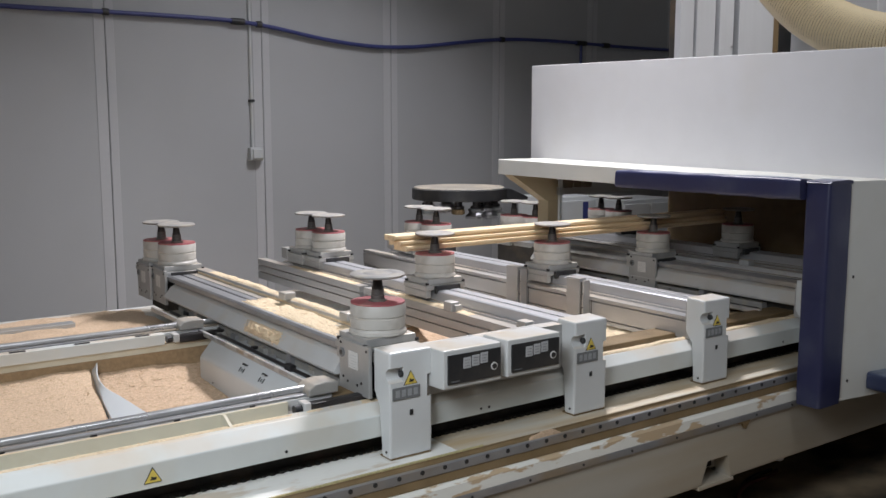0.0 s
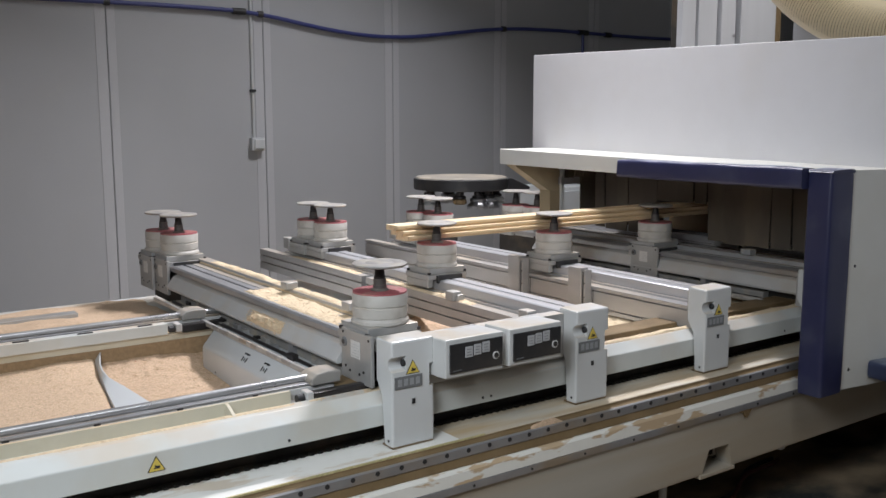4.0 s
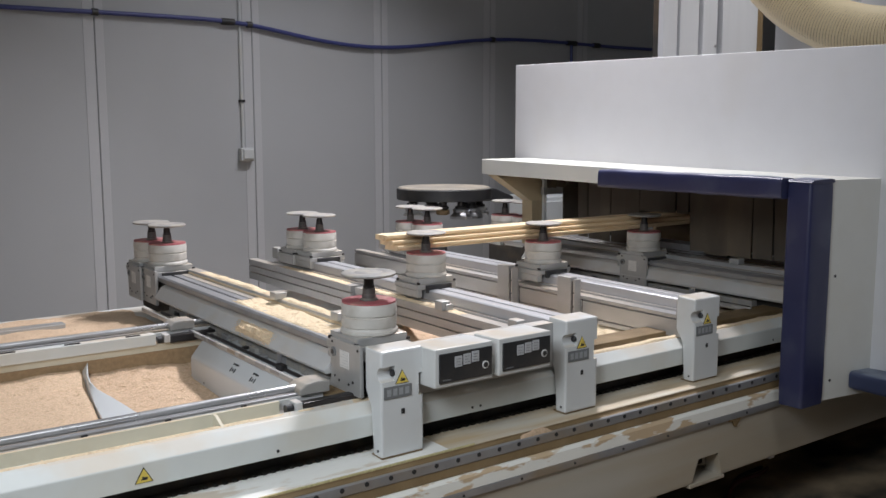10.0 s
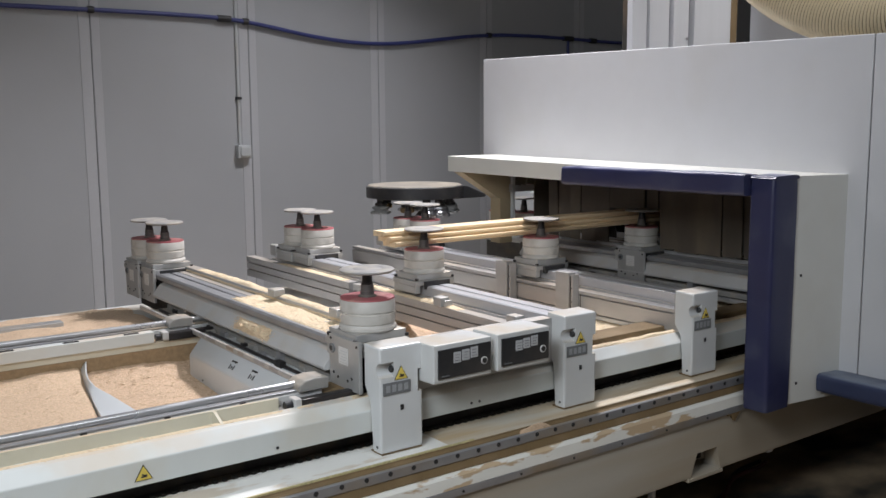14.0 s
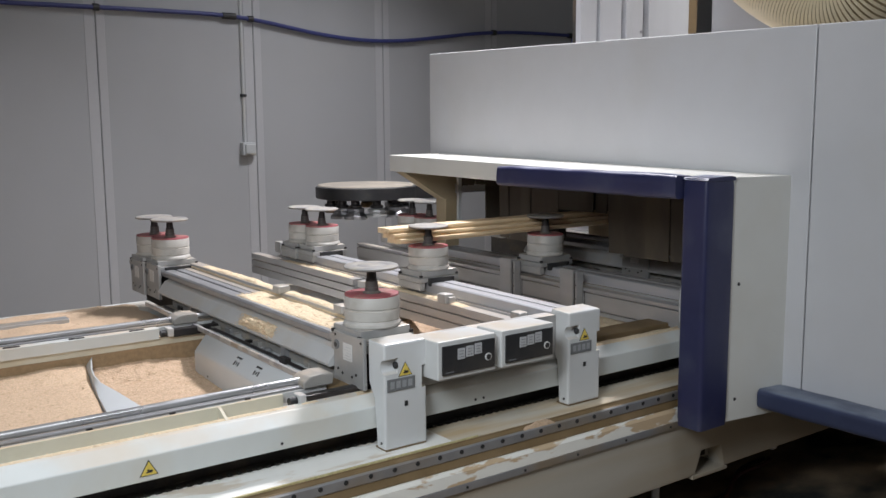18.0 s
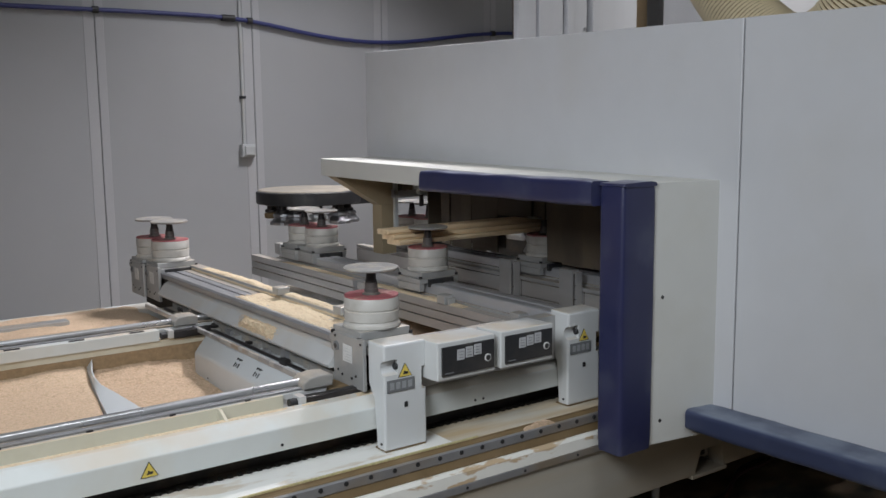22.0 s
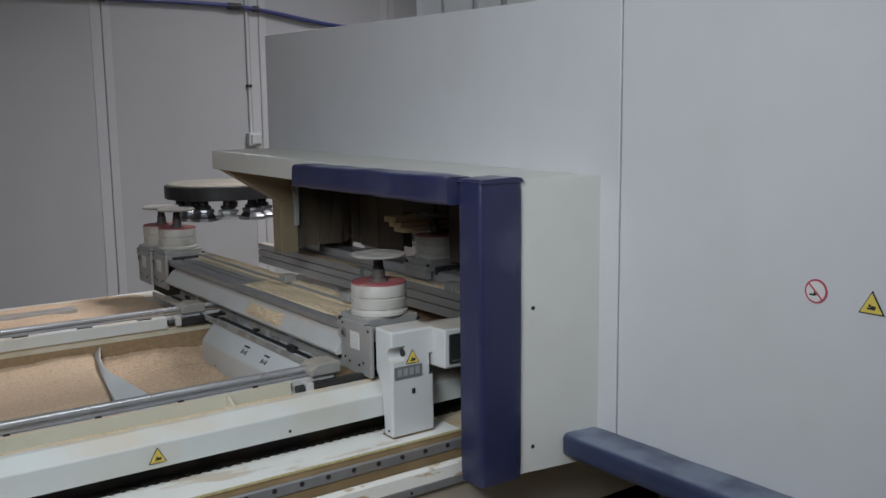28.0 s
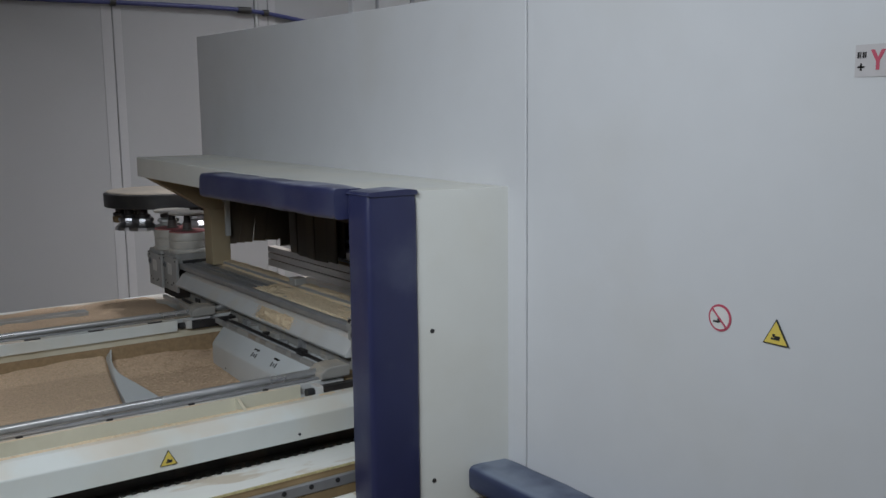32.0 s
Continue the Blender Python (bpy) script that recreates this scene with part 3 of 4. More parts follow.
bed_left = tagged(part("sawdust_bed", leaned(heap(-3.2, -1.042, -4.385, -3.405, 0.642, 0.015, 150, 100, 3.1, 0.012, 4.0, 0.022, 0.028), lambda x: (x + 3.2) / 2.158), SAWD, smooth=True), "pale sawdust filling the chip tray", "sawdust", kind="stuff")
bed_right = tagged(part("sawdust_bed", leaned(heap(-1.042, 0.6, -4.385, -3.405, 0.572, 0.018, 150, 100, 9.1, 0.012, 4.0, 0.060, 0.040), lambda x: 1 - (x + 1.042) / 1.642), SAWB, smooth=True), "brownish sawdust in the chip tray", "sawdust", kind="stuff")
bed_rear = tagged(part("sawdust_bed", heap(-3.2, -0.52, -3.31, -2.40, 0.683, 0.03, 110, 50, 5.1, 0.06), SAWD, smooth=True), "sawdust on the rear deck", "sawdust", kind="stuff")


def chips(n, beds, x0, x1, y0, y1, seed, big=0.005):
    """Loose flat shavings lying on sawdust: each a thin four-sided sliver at its own angle, resting on the sheet below it."""
    rnd = random.Random(seed)
    spots = [v.co.copy() for ob in beds for v in ob.data.vertices if x0 < v.co.x < x1 and y0 < v.co.y < y1]
    verts, faces = [], []
    for _ in range(n):
        p = rnd.choice(spots)
        l, w = rnd.uniform(0.3, 1.0) * big, rnd.uniform(0.15, 0.5) * big
        m = pose(p.x + rnd.uniform(-0.008, 0.008), p.y + rnd.uniform(-0.006, 0.006), p.z + 0.0004, rnd.uniform(-10, 10), rnd.uniform(-10, 10), rnd.uniform(0, 360))
        k = len(verts)
        for a in ((-l, -w, 0), (l, -w * 0.6, 0), (l * 0.9, w, 0.001), (-l, w * 0.8, 0), (-l, -w, 0.0008), (l, -w * 0.6, 0.0008), (l * 0.9, w, 0.0018), (-l, w * 0.8, 0.0008)):
            verts.append(m @ Vector(a))
        faces += [(k, k + 3, k + 2, k + 1), (k + 4, k + 5, k + 6, k + 7)] + [(k + a, k + (a + 1) % 4, k + 4 + (a + 1) % 4, k + 4 + a) for a in range(4)]
    me = bpy.data.meshes.new("shavings")
    me.from_pydata(verts, [], faces)
    me.materials.append(CHIP)
    return tagged(new("shavings", me), "loose pale wood shavings", "shavings", kind="stuff")


chips(900, [bed_left], -1.95, -1.07, -4.36, -3.42, 1)
chips(320, [bed_right], -1.02, -0.5, -4.36, -3.42, 12, 0.007)
chips(900, [bed_right], -1.02, -0.5, -4.36, -3.42, 2)
chips(300, [bed_rear], -1.7, -0.6, -3.3, -2.45, 3)

# ---- clamping pods ----


def pod(label, side_plate=False):
    """A pneumatic clamping pod: carriage on its rail, drum with a red ring, stem and round plate. Its origin lies on the rail's top."""
    p = thing("clamping_pod", label, "clamping pod", group="pneumatic clamping pods")
    part("carriage", boxes((-0.092, 0.092, -0.075, 0.085, 0.0, 0.020), (-0.082, 0.082, -0.072, 0.080, 0.020, 0.044), (-0.090, -0.066, -0.070, 0.080, -0.030, 0.0), (0.066, 0.090, -0.070, 0.080, -0.030, 0.0), bevel=0.003), ALUG, p, "grey aluminium carriage plate")
    part("slot_cover", boxes((-0.055, 0.06, -0.088, -0.076, -0.012, 0.017)), BLACK, p)
    part("lower_ring", lathe([(0.080, 0.044), (0.082, 0.047), (0.081, 0.054), (0.077, 0.058), (0.075, 0.062)], 36), DRUM, p, smooth=True)
    part("drum", lathe([(0.075, 0.062), (0.0775, 0.065), (0.0785, 0.091), (0.0755, 0.093), (0.0755, 0.096), (0.0785, 0.098), (0.0785, 0.126), (0.0765, 0.13)], 40), DRUM, p, "cream drum with two grooves", smooth=True)
    part("red_ring", lathe([(0.077, 0.1295), (0.0765, 0.134), (0.066, 0.135), (0.03, 0.134)], 40), RED, p, "faded red top ring", smooth=True)
    part("stem_base", lathe([(0.027, 0.134), (0.024, 0.138), (0.0195, 0.140), (0.0195, 0.150), (0.0182, 0.151), (0.0182, 0.166), (0.0165, 0.168)], 24), PODSTEM, p, smooth=True)
    part("stem", lathe([(0.0165, 0.168), (0.0165, 0.174), (0.0145, 0.175), (0.0138, 0.192), (0.0118, 0.194), (0.0118, 0.203)], 20), STEM, p, "dark dusty steel stem", smooth=True)
    part("plate", lathe([(0.06, 0.2025), (0.074, 0.204), (0.078, 0.207), (0.078, 0.211), (0.074, 0.2135), (0.045, 0.2138), (0.043, 0.2128), (0.040, 0.2128), (0.038, 0.2140), (0.008, 0.2142)], 44), DISC, p, "round dusty clamping plate", smooth=True)
    for sx, sy in ((-0.07, -0.07), (0.07, -0.07), (-0.07, 0.075)):
        part("bolt", lathe([(0.007, 0.022), (0.007, 0.03)], 10, Matrix.Translation((sx * 1.2, sy, 0))), STEM, p)
    if side_plate:
        body = part("side_plate", boxes((-0.092, -0.080, -0.101, 0.062, -0.114, 0.029), bevel=0.002), ALUG, p, "grey side plate with a white label and screws")
        part("type_label", boxes((-0.0932, -0.092, -0.042, 0.007, -0.046, 0.002)), PAPER, body)
        for k in range(5):
            part("print_bar", boxes((-0.0934, -0.0932, -0.038 + 0.006 * (k % 2), 0.003 - 0.006 * (k % 3), -0.041 + 0.008 * k, -0.0395 + 0.008 * k)), GREYP, body)
        part("plug", lathe([(0.014, 0), (0.014, 0.003), (0.010, 0.004)], 18, Matrix.Translation((-0.092, 0.043, -0.010)) @ pose(0, 0, 0, 0, -90)), LCD, body)
        part("plug_core", lathe([(0.007, 0.004), (0.007, 0.0055)], 14, Matrix.Translation((-0.092, 0.043, -0.010)) @ pose(0, 0, 0, 0, -90)), BLACK, body)
        for sy, sz in ((0.037, -0.078), (0.013, -0.087), (-0.04, -0.088), (-0.062, -0.078), (-0.09, 0.016), (0.05, 0.018)):
            part("screw", lathe([(0.004, 0), (0.004, 0.002)], 8, Matrix.Translation((-0.092, sy, sz)) @ pose(0, 0, 0, 0, -90)), STEM, body)
    return p


RAIL = 0.888
plain = pod("cream and red pneumatic clamping pod with a dusty round plate")
plain.matrix_basis = pose(0.208, -3.63, RAIL)
sided = pod("cream and red clamping pod with a labelled grey side plate", True)
sided.matrix_basis = pose(-0.502, -4.365, RAIL)
for x, y, src in ((-0.502, -2.723, sided), (-0.517, -2.573, sided), (0.229, -2.723, plain), (0.217, -2.573, plain), (0.823, -3.63, plain), (0.85, -2.723, plain),
                  (0.846, -2.574, plain), (1.46, -3.63, sided), (1.52, -2.723, plain), (1.49, -2.575, plain), (2.09, -3.63, plain), (2.174, -2.722, plain), (2.175, -2.576, plain)):
    turn = 0
    copy_thing(src, pose(x, y, RAIL, 0, 0, turn))

# ---- consoles ----


def console(xc, xh, first=False, y_far=-2.30):
    c = thing("console", "aluminium crossbeam console with a white front head, strewn with sawdust" if not first else
              "aluminium crossbeam console with a sloping side cover, strewn with sawdust", "console", pose(xc, 0, 0), "machine consoles")
    y0, y1 = -4.47, y_far
    if first:
        part("side_cover", prism([(-0.098, 0.808), (-0.103, 0.818), (-0.072, 0.858), (-0.05, 0.868), (-0.034, 0.870), (-0.03, 0.808)], "y", -4.30 if xc < 1 else -4.47, y1 - 0.56, 0.002), COVER, c, "sloping grey side cover")
        part("core", boxes((-0.034, 0.07, y0, y1 - 0.2, 0.72, 0.878)), DARK, c)
        part("track", prism([(-0.064, 0.872), (-0.066, 0.890), (-0.058, 0.897), (-0.052, 0.893), (-0.012, 0.893), (-0.010, 0.885), (-0.002, 0.885), (0.0, 0.893), (0.028, 0.893), (0.03, 0.872)], "y", y0, y1 - 0.18, 0.0012), GUIDE, c, "blue-grey steel track")
        part("top_profile", prism([(0.064, 0.80), (0.064, 0.912), (0.112, 0.912), (0.112, 0.80)], "y", y0 + 0.1, y1 - 0.25, 0.003), ALU, c)
        part("top_plate", boxes((0.031, 0.063, y0 + 0.1, y1 - 0.25, 0.85, 0.894)), ALU, c)
        part("cable_tray", boxes((-0.140, -0.03, -4.30, -2.9, 0.758, 0.764)), CASTING, c, "grey dusty tray under the side cover")
        part("scale_rail", boxes((-0.154, -0.141, -4.33, -2.85, 0.764, 0.781), bevel=0.003), ALUG, c, "slim grey scale rail")
        part("cable", rod((-0.105, -4.29, 0.770), (-0.105, -2.95, 0.770), 0.006), STEM, c)
        part("hanger", boxes((-0.09, -0.03, -3.2, -3.17, 0.764, 0.81)), GUIDE, c)
        part("hanger", boxes((-0.09, -0.03, -4.0, -3.97, 0.764, 0.81)), GUIDE, c)
        part("cable_duct", boxes((-0.075, -0.036, -4.28, -2.95, 0.7645, 0.792), bevel=0.004), CASTING, c, "grey dusty cable duct")
        for k in range(11):
            yy = -4.24 + k * 0.118 + 0.02 * math.sin(k * 2.7)
            part("rail_slot", boxes((-0.1546, -0.1470, yy, yy + 0.045 + 0.015 * (k % 3), 0.770, 0.7818)), GUIDE, c)
        for k in range(15):
            yy = -4.22 + k * 0.083 + 0.02 * math.sin(k * 3.1)
            xx = -0.13 + 0.05 * abs(math.sin(k * 1.7))
            part("cable_clip", boxes((xx, xx + 0.02 + 0.01 * (k % 2), yy, yy + 0.02 + 0.012 * (k % 3), 0.764, 0.776 + 0.004 * (k % 3)), bevel=0.002), (GUIDE, CASTING, STEM, ALUG)[k % 4], c)
        for yy in (-3.635, -4.07):
            part("stop_block", boxes((0.045, 0.09, yy - 0.05, yy, 0.9125, 0.938), bevel=0.004), ALUG, c)
    else:
        part("core", boxes((-0.06, 0.075, y0, y1 - 0.1, 0.74, 0.85)), ALU, c)
        low, high, xl = 0.742, 0.842, -0.105
        t1, t2 = (low + 0.036, low + 0.070) if xc < 0.5 else (low + 0.018, low + 0.084)
        outline = [(xl, low), (xl, t1 - 0.003), (xl + 0.012, t1 - 0.003), (xl + 0.012, t1 + 0.003), (xl, t1 + 0.003), (xl, t2 - 0.003), (xl + 0.012, t2 - 0.003), (xl + 0.012, t2 + 0.003), (xl, t2 + 0.003), (xl, high), (xl + 0.045, high), (xl + 0.045, low)]
        for ya, yb in (((y0 + 0.01, -3.262), (-3.228, y1 + 0.1)) if xc < 0.5 else ((y0 + 0.01, y1 + 0.1),)):
            part("slotted_profile", prism(outline, "y", ya, yb), ALU, c, "slotted aluminium profile")
        part("track", prism([(-0.045, 0.85), (-0.045, 0.884), (-0.038, 0.888), (0.0, 0.888), (0.002, 0.880), (0.012, 0.880), (0.014, 0.888), (0.055, 0.888), (0.06, 0.85)], "y", y0, y1 - 0.1, 0.0015), TRACK, c, "bright steel track")
        part("rear_stop", boxes((-0.05, -0.01, y1 - 0.12, y1 - 0.06, 0.86, 0.915), bevel=0.004), ALUG, c)
        if xc < 0.5:
            for yy in (-3.88, -4.295):
                part("stop_block", boxes((-0.118, -0.078, yy - 0.024, yy + 0.024, 0.8425, 0.878), (-0.104, -0.072, yy - 0.034, yy - 0.024, 0.8425, 0.868), bevel=0.004), ALUG, c, "small grey stop block")
        if 0.5 < xc < 1.2:
            for yy in (-3.565, -3.945):
                part("bracket", prism([(-0.145, 0.745), (-0.145, 0.915), (-0.107, 0.915), (-0.107, 0.745)], "y", yy, yy + 0.076, 0.003), ALU, c, "upright slotted bracket")
                part("bracket_slot", boxes((-0.138, -0.107, yy - 0.010, yy - 0.001, 0.75, 0.900)), DARK, c)
                part("bracket_edge", boxes((-0.142, -0.107, yy - 0.020, yy - 0.0105, 0.747, 0.908), bevel=0.0015), ALU, c)
                for sz in (0.80, 0.855):
                    part("screw", rod((-0.146, yy - 0.0155, sz), (-0.141, yy - 0.0155, sz), 0.003, 8), STEM, c)
                for yg in (yy - 0.028, yy + 0.082):
                    part("panel_joint", boxes((-0.1056, -0.1045, yg - 0.0018, yg + 0.0018, 0.757, 0.828)), DARK, c)
    for yy in (-4.345, -3.345):
        if xc > 0:
            continue
        bx = -0.225 if first else -0.17
        part("bearing", prism([(bx, 0.786), (bx, 0.804), (bx + 0.018, 0.817), (bx + 0.05, 0.821), (bx + 0.09, 0.818), (bx + 0.09, 0.786)], "y", yy - 0.045, yy + 0.03, 0.004), CASTING, c, "dusty grey linear bearing block")
        part("brake", boxes((-0.24, -0.03, yy - 0.085, yy - 0.055, 0.752, 0.780), bevel=0.004), STEM, c)
        if first:
            part("valve", boxes((-0.262, -0.241, yy - 0.09, yy - 0.05, 0.757, 0.786), bevel=0.003), COVER, c, "small pale valve")
            part("plug", rod((-0.283, yy - 0.07, 0.768), (-0.262, yy - 0.07, 0.768), 0.012), BLACK, c)
    d = xh - xc
    head = part("head_cover", prism([(-4.556, 0.628), (-4.556, 0.918), (-4.475, 0.921), (-4.475, 0.80), (-4.512, 0.765), (-4.512, 0.628)], "x", d - 0.068, d + 0.068, 0.006), HEADW, c, "white plastic head cover")
    groove = part("cutter", rod((d - 0.12, -4.558, 0.856), (d - 0.024, -4.558, 0.856), 0.021, 24), HEADW, c)
    notch = part("cutter", boxes((d + 0.052, d + 0.09, -4.60, -4.50, 0.784, 0.846)), HEADW, c)
    cut = head.modifiers.new("groove", "BOOLEAN")
    cut.object, cut.operation, cut.solver = groove, "DIFFERENCE", "EXACT"
    cut = head.modifiers.new("notch", "BOOLEAN")
    cut.object, cut.operation, cut.solver = notch, "DIFFERENCE", "EXACT"
    bpy.context.view_layer.update()
    carved = bpy.data.meshes.new_from_object(head.evaluated_get(bpy.context.evaluated_depsgraph_get()))
    head.modifiers.clear()
    head.data = carved
    bpy.data.objects.remove(groove)
    bpy.data.objects.remove(notch)
    part("foot_plate", boxes((d - 0.064, d + 0.066, -4.553, -4.50, 0.6245, 0.6285)), BROWN, head)
    part("head_post", boxes((d - 0.05, d + 0.05, -4.51, -4.46, 0.77, 0.90)), ALUG, c)
    part("knob", lathe([(0.0095, 0), (0.0095, 0.006), (0.006, 0.008)], 18, Matrix.Translation((d - 0.024, -4.547, 0.856)) @ pose(0, 0, 0, 0, -90)), BLACK, head, "black push knob")
    part("display_frame", boxes((d - 0.060, d + 0.028, -4.5585, -4.5555, 0.788, 0.822), bevel=0.001), LCD, head, "grey counter display")
    for k in range(4):
        part("digit_field", boxes((d - 0.051 + k * 0.019, d - 0.038 + k * 0.019, -4.5592, -4.5585, 0.796, 0.815)), DIGIT, head)
    part("lock", boxes((d - 0.005, d + 0.005, -4.558, -4.5555, 0.742, 0.756)), BLACK, head)
    part("screw", lathe([(0.004, 0), (0.004, 0.002)], 8, Matrix.Translation((d - 0.068, -4.538, 0.645)) @ pose(0, 0, 0, 0, -90)), BLACK, head)
    triangle_sign(head, Matrix.Translation((d - 0.002, -4.5555, 0.826)), 0.044)
    return c


console(-0.51, -0.516, True)
console(0.205, 0.15, y_far=-2.30)
console(0.83, 0.755)
console(1.47, 1.40, True)
console(2.12, 2.05)

guard = thing("motor_guard", "light grey sheet-metal guard with vent marks under the first console", "machine guard")
part("cover", prism([(-0.700, 0.618), (-0.706, 0.630), (-0.706, 0.708), (-0.702, 0.716), (-0.662, 0.765), (-0.56, 0.766), (-0.56, 0.618)], "y", -4.27, -3.50, 0.004), GUARDM, guard, "bent light grey sheet cover", smooth=True)
slope = Matrix.Translation((-0.684, 0, 0.738)) @ pose(0, 0, 0, 0, -51)
for yy in (-3.815, -3.965):
    for k in range(3):
        b = boxes((-0.013 if k % 2 else -0.016, -0.003 if k % 2 else 0.0, yy - 0.030 + k * 0.014, yy - 0.0262 + k * 0.014, 0.0, 0.0022))
        bmesh.ops.transform(b, matrix=slope, verts=b.verts)
        part("vent_mark", b, STEM, guard)
    for k in range(4):
        b = boxes((0.010 - 0.002 * (k % 2), 0.015, yy - 0.032 + k * 0.010, yy - 0.026 + k * 0.010, 0.0, 0.0022))
        bmesh.ops.transform(b, matrix=slope, verts=b.verts)
        part("mark", b, STEM, guard)
part("rivet", lathe([(0.003, 0), (0.003, 0.002)], 8, Matrix.Translation((-0.706, -3.62, 0.645)) @ pose(0, 0, 0, 0, -90)), BLACK, guard)

# ---- control boxes on the front beam ----


def control_box(x0, x1, light_stop):
    c = thing("control_box", "white control box with a black front, three keys and a dial", "control box", pose(x0, -4.585, 0.80), "control boxes")
    w = x1 - x0
    part("housing", prism([(0.085, 0.006), (-0.03, 0.010), (-0.03, 0.117), (0.085, 0.114)], "x", 0, w, 0.004), BOXW, c, "white sheet housing with a dusty top")
    tilt = Matrix.Translation((0, -0.0305, 0.012)) @ pose(0, 0, 0, 0)
    def put(name, spec, material, label=""):
        b = boxes(spec, bevel=0.0008)
        bmesh.ops.transform(b, matrix=tilt, verts=b.verts)
        return part(name, b, material, c, label)
    put("front_panel", (0.013, w - 0.006, -0.004, 0.002, 0.011, 0.091), BLACK, "black front panel")
    for k in range(3):
        kx, kz = 0.062 + k * 0.029, 0.050 + 0.003 * k
        put("key", (kx, kx + 0.025, -0.0065, -0.004, kz, kz + 0.030), KEYG, "pale grey square key")
        for r in range(3):
            put("key_print", (kx + 0.004, kx + 0.020 - 0.003 * (r % 2), -0.0068, -0.0065, kz + 0.006 + 0.008 * r, kz + 0.0075 + 0.008 * r), LCD)
    put("legend", (0.022, 0.05, -0.0046, -0.004, 0.017, 0.020), LCD)
    for rr, h, mm in ((0.0112, 0.002, PAPER), (0.0076, 0.0035, BLACK)):
        part("dial", lathe([(rr, 0), (rr, h)], 20, tilt @ Matrix.Translation((w - 0.030, -0.004, 0.042)) @ pose(0, 0, 0, 90)), mm, c)
    # Bracket made wider than needed, to block lamp light leaking past the box.
    part("bracket", boxes((-0.006, w + light_stop, 0.086, 0.13, -0.034, 0.105)), ALUG, c)


control_box(-0.452, -0.254, 0.015)
control_box(-0.232, -0.036, 0.115)
beam_sign = thing("warning_plate", "yellow hand-injury warning triangle stuck on the white beam", "warning sign")
triangle_sign(beam_sign, Matrix.Translation((-1.198, -4.5055, 0.692)), 0.043)

# ---- cabinets behind the machine, by the wall ----


def cabinet(x0, x1, y0, y1, top, label):
    c = thing("cabinet", label, "cabinet", group="cabinets by the wall")
    part("body", boxes((x0, x1, y0, y1, 0.0, top), bevel=0.006), GUARDM, c)
    n = max(1, round((x1 - x0) / 0.3))
    for k in range(n):
        a, d = x0 + (x1 - x0) * k / n + 0.006, x0 + (x1 - x0) * (k + 1) / n - 0.006
        door = part("door", boxes((a, d, y0 - 0.018, y0 - 0.001, 0.08, top - 0.03), bevel=0.003), GUARDM, c)
        part("handle", boxes((d - 0.03, d - 0.018, y0 - 0.036, y0 - 0.018, top - 0.25, top - 0.12), bevel=0.003), BLACK, door)
    return c


blue_cabinet = cabinet(2.72, 3.14, -1.55, -1.15, 1.0, "low grey cabinet with a blue stripe standing by the wall")
part("stripe", boxes((3.0, 3.05, -1.575, -1.569, 0.2, 0.96)), BLUE, blue_cabinet, "blue stripe")
cabinet(3.5, 4.1, -1.5, -1.1, 0.94, "light grey cabinet standing by the wall")
motor = thing("motor_block", "dark motor block on a low frame by the wall", "motor")
part("frame", boxes((5.3, 6.1, -1.6, -1.1, 0.0, 0.35), bevel=0.01), DARK, motor)
part("casing", rod((5.35, -1.35, 0.55), (6.0, -1.35, 0.55), 0.2, 24), BROWN, motor, smooth=True)

# ---- the workpiece ----
wood = thing("timber", "planed pine window scantling with stepped rebates clamped along the machine", "timber")


def lamella(name, front, back, z0, z1, x0, x1, seed, lip=0.4):
    """One glued layer of the scantling, its milled front edge a little frayed."""
    bm = bmesh.new()
    n = int((x1 - x0) / 0.02)
    rings = []
    for i in range(n + 1):
        x = x0 + (x1 - x0) * i / n
        f = front + 0.0022 * noise.noise(Vector((x * 30, seed, 0))) + 0.0014 * noise.noise(Vector((x * 90, seed, 3)))
        g = 0.0010 * noise.noise(Vector((x * 45, seed, 7)))
        zm = z0 + (z1 - z0) * lip
        prof = ((back, z0), (f + 0.010, z0), (f + 0.007, zm), (f, zm + 0.001 + g), (f, z1 - 0.0015), (f + 0.0015, z1 + g * 0.3), (back, z1))
        rings.append([bm.verts.new((x, y, z)) for y, z in prof])
    c = len(rings[0])
    for a, d in zip(rings, rings[1:]):
        for i in range(c):
            bm.faces.new((a[i], a[(i + 1) % c], d[(i + 1) % c], d[i]))
    bm.faces.new(rings[0])
    bm.faces.new(rings[-1])
    return part(name, bm, PINE, wood)


lamella("upper_lamella", -3.578, -3.495, 1.0700, 1.0905, 0.060, 2.05, 1.0)
lamella("middle_lamella", -3.594, -3.505, 1.0505, 1.0695, 0.076, 2.04, 5.0)
lamella("lower_lamella", -3.608, -3.515, 1.0305, 1.0500, 0.092, 2.03, 9.0)

# ---- sawdust lying on the consoles ----
con_a = tagged(part("sawdust_heap", heap(-0.556, -0.444, -4.30, -3.46, 0.889, 0.0125, 26, 110, 2.3, 0.12, 12), SAWP, smooth=True), "pale sawdust on the first console", "sawdust", kind="stuff")
con_b = tagged(part("sawdust_heap", heap(-0.448, -0.396, -4.2, -2.75, 0.909, 0.012, 14, 110, 6.3, 0.3, 14), SAWP, smooth=True), "pale sawdust on the first console", "sawdust", kind="stuff")
bm = heap(-0.021, 0.031, -0.19, 0.12, 0.0015, 0.019, 40, 120, 4.4, 0.42, 26)
bmesh.ops.transform(bm, matrix=Matrix.Translation((-0.597, -3.76, 0.834)) @ pose(0, 0, 0, 0, -51, 0), verts=bm.verts)
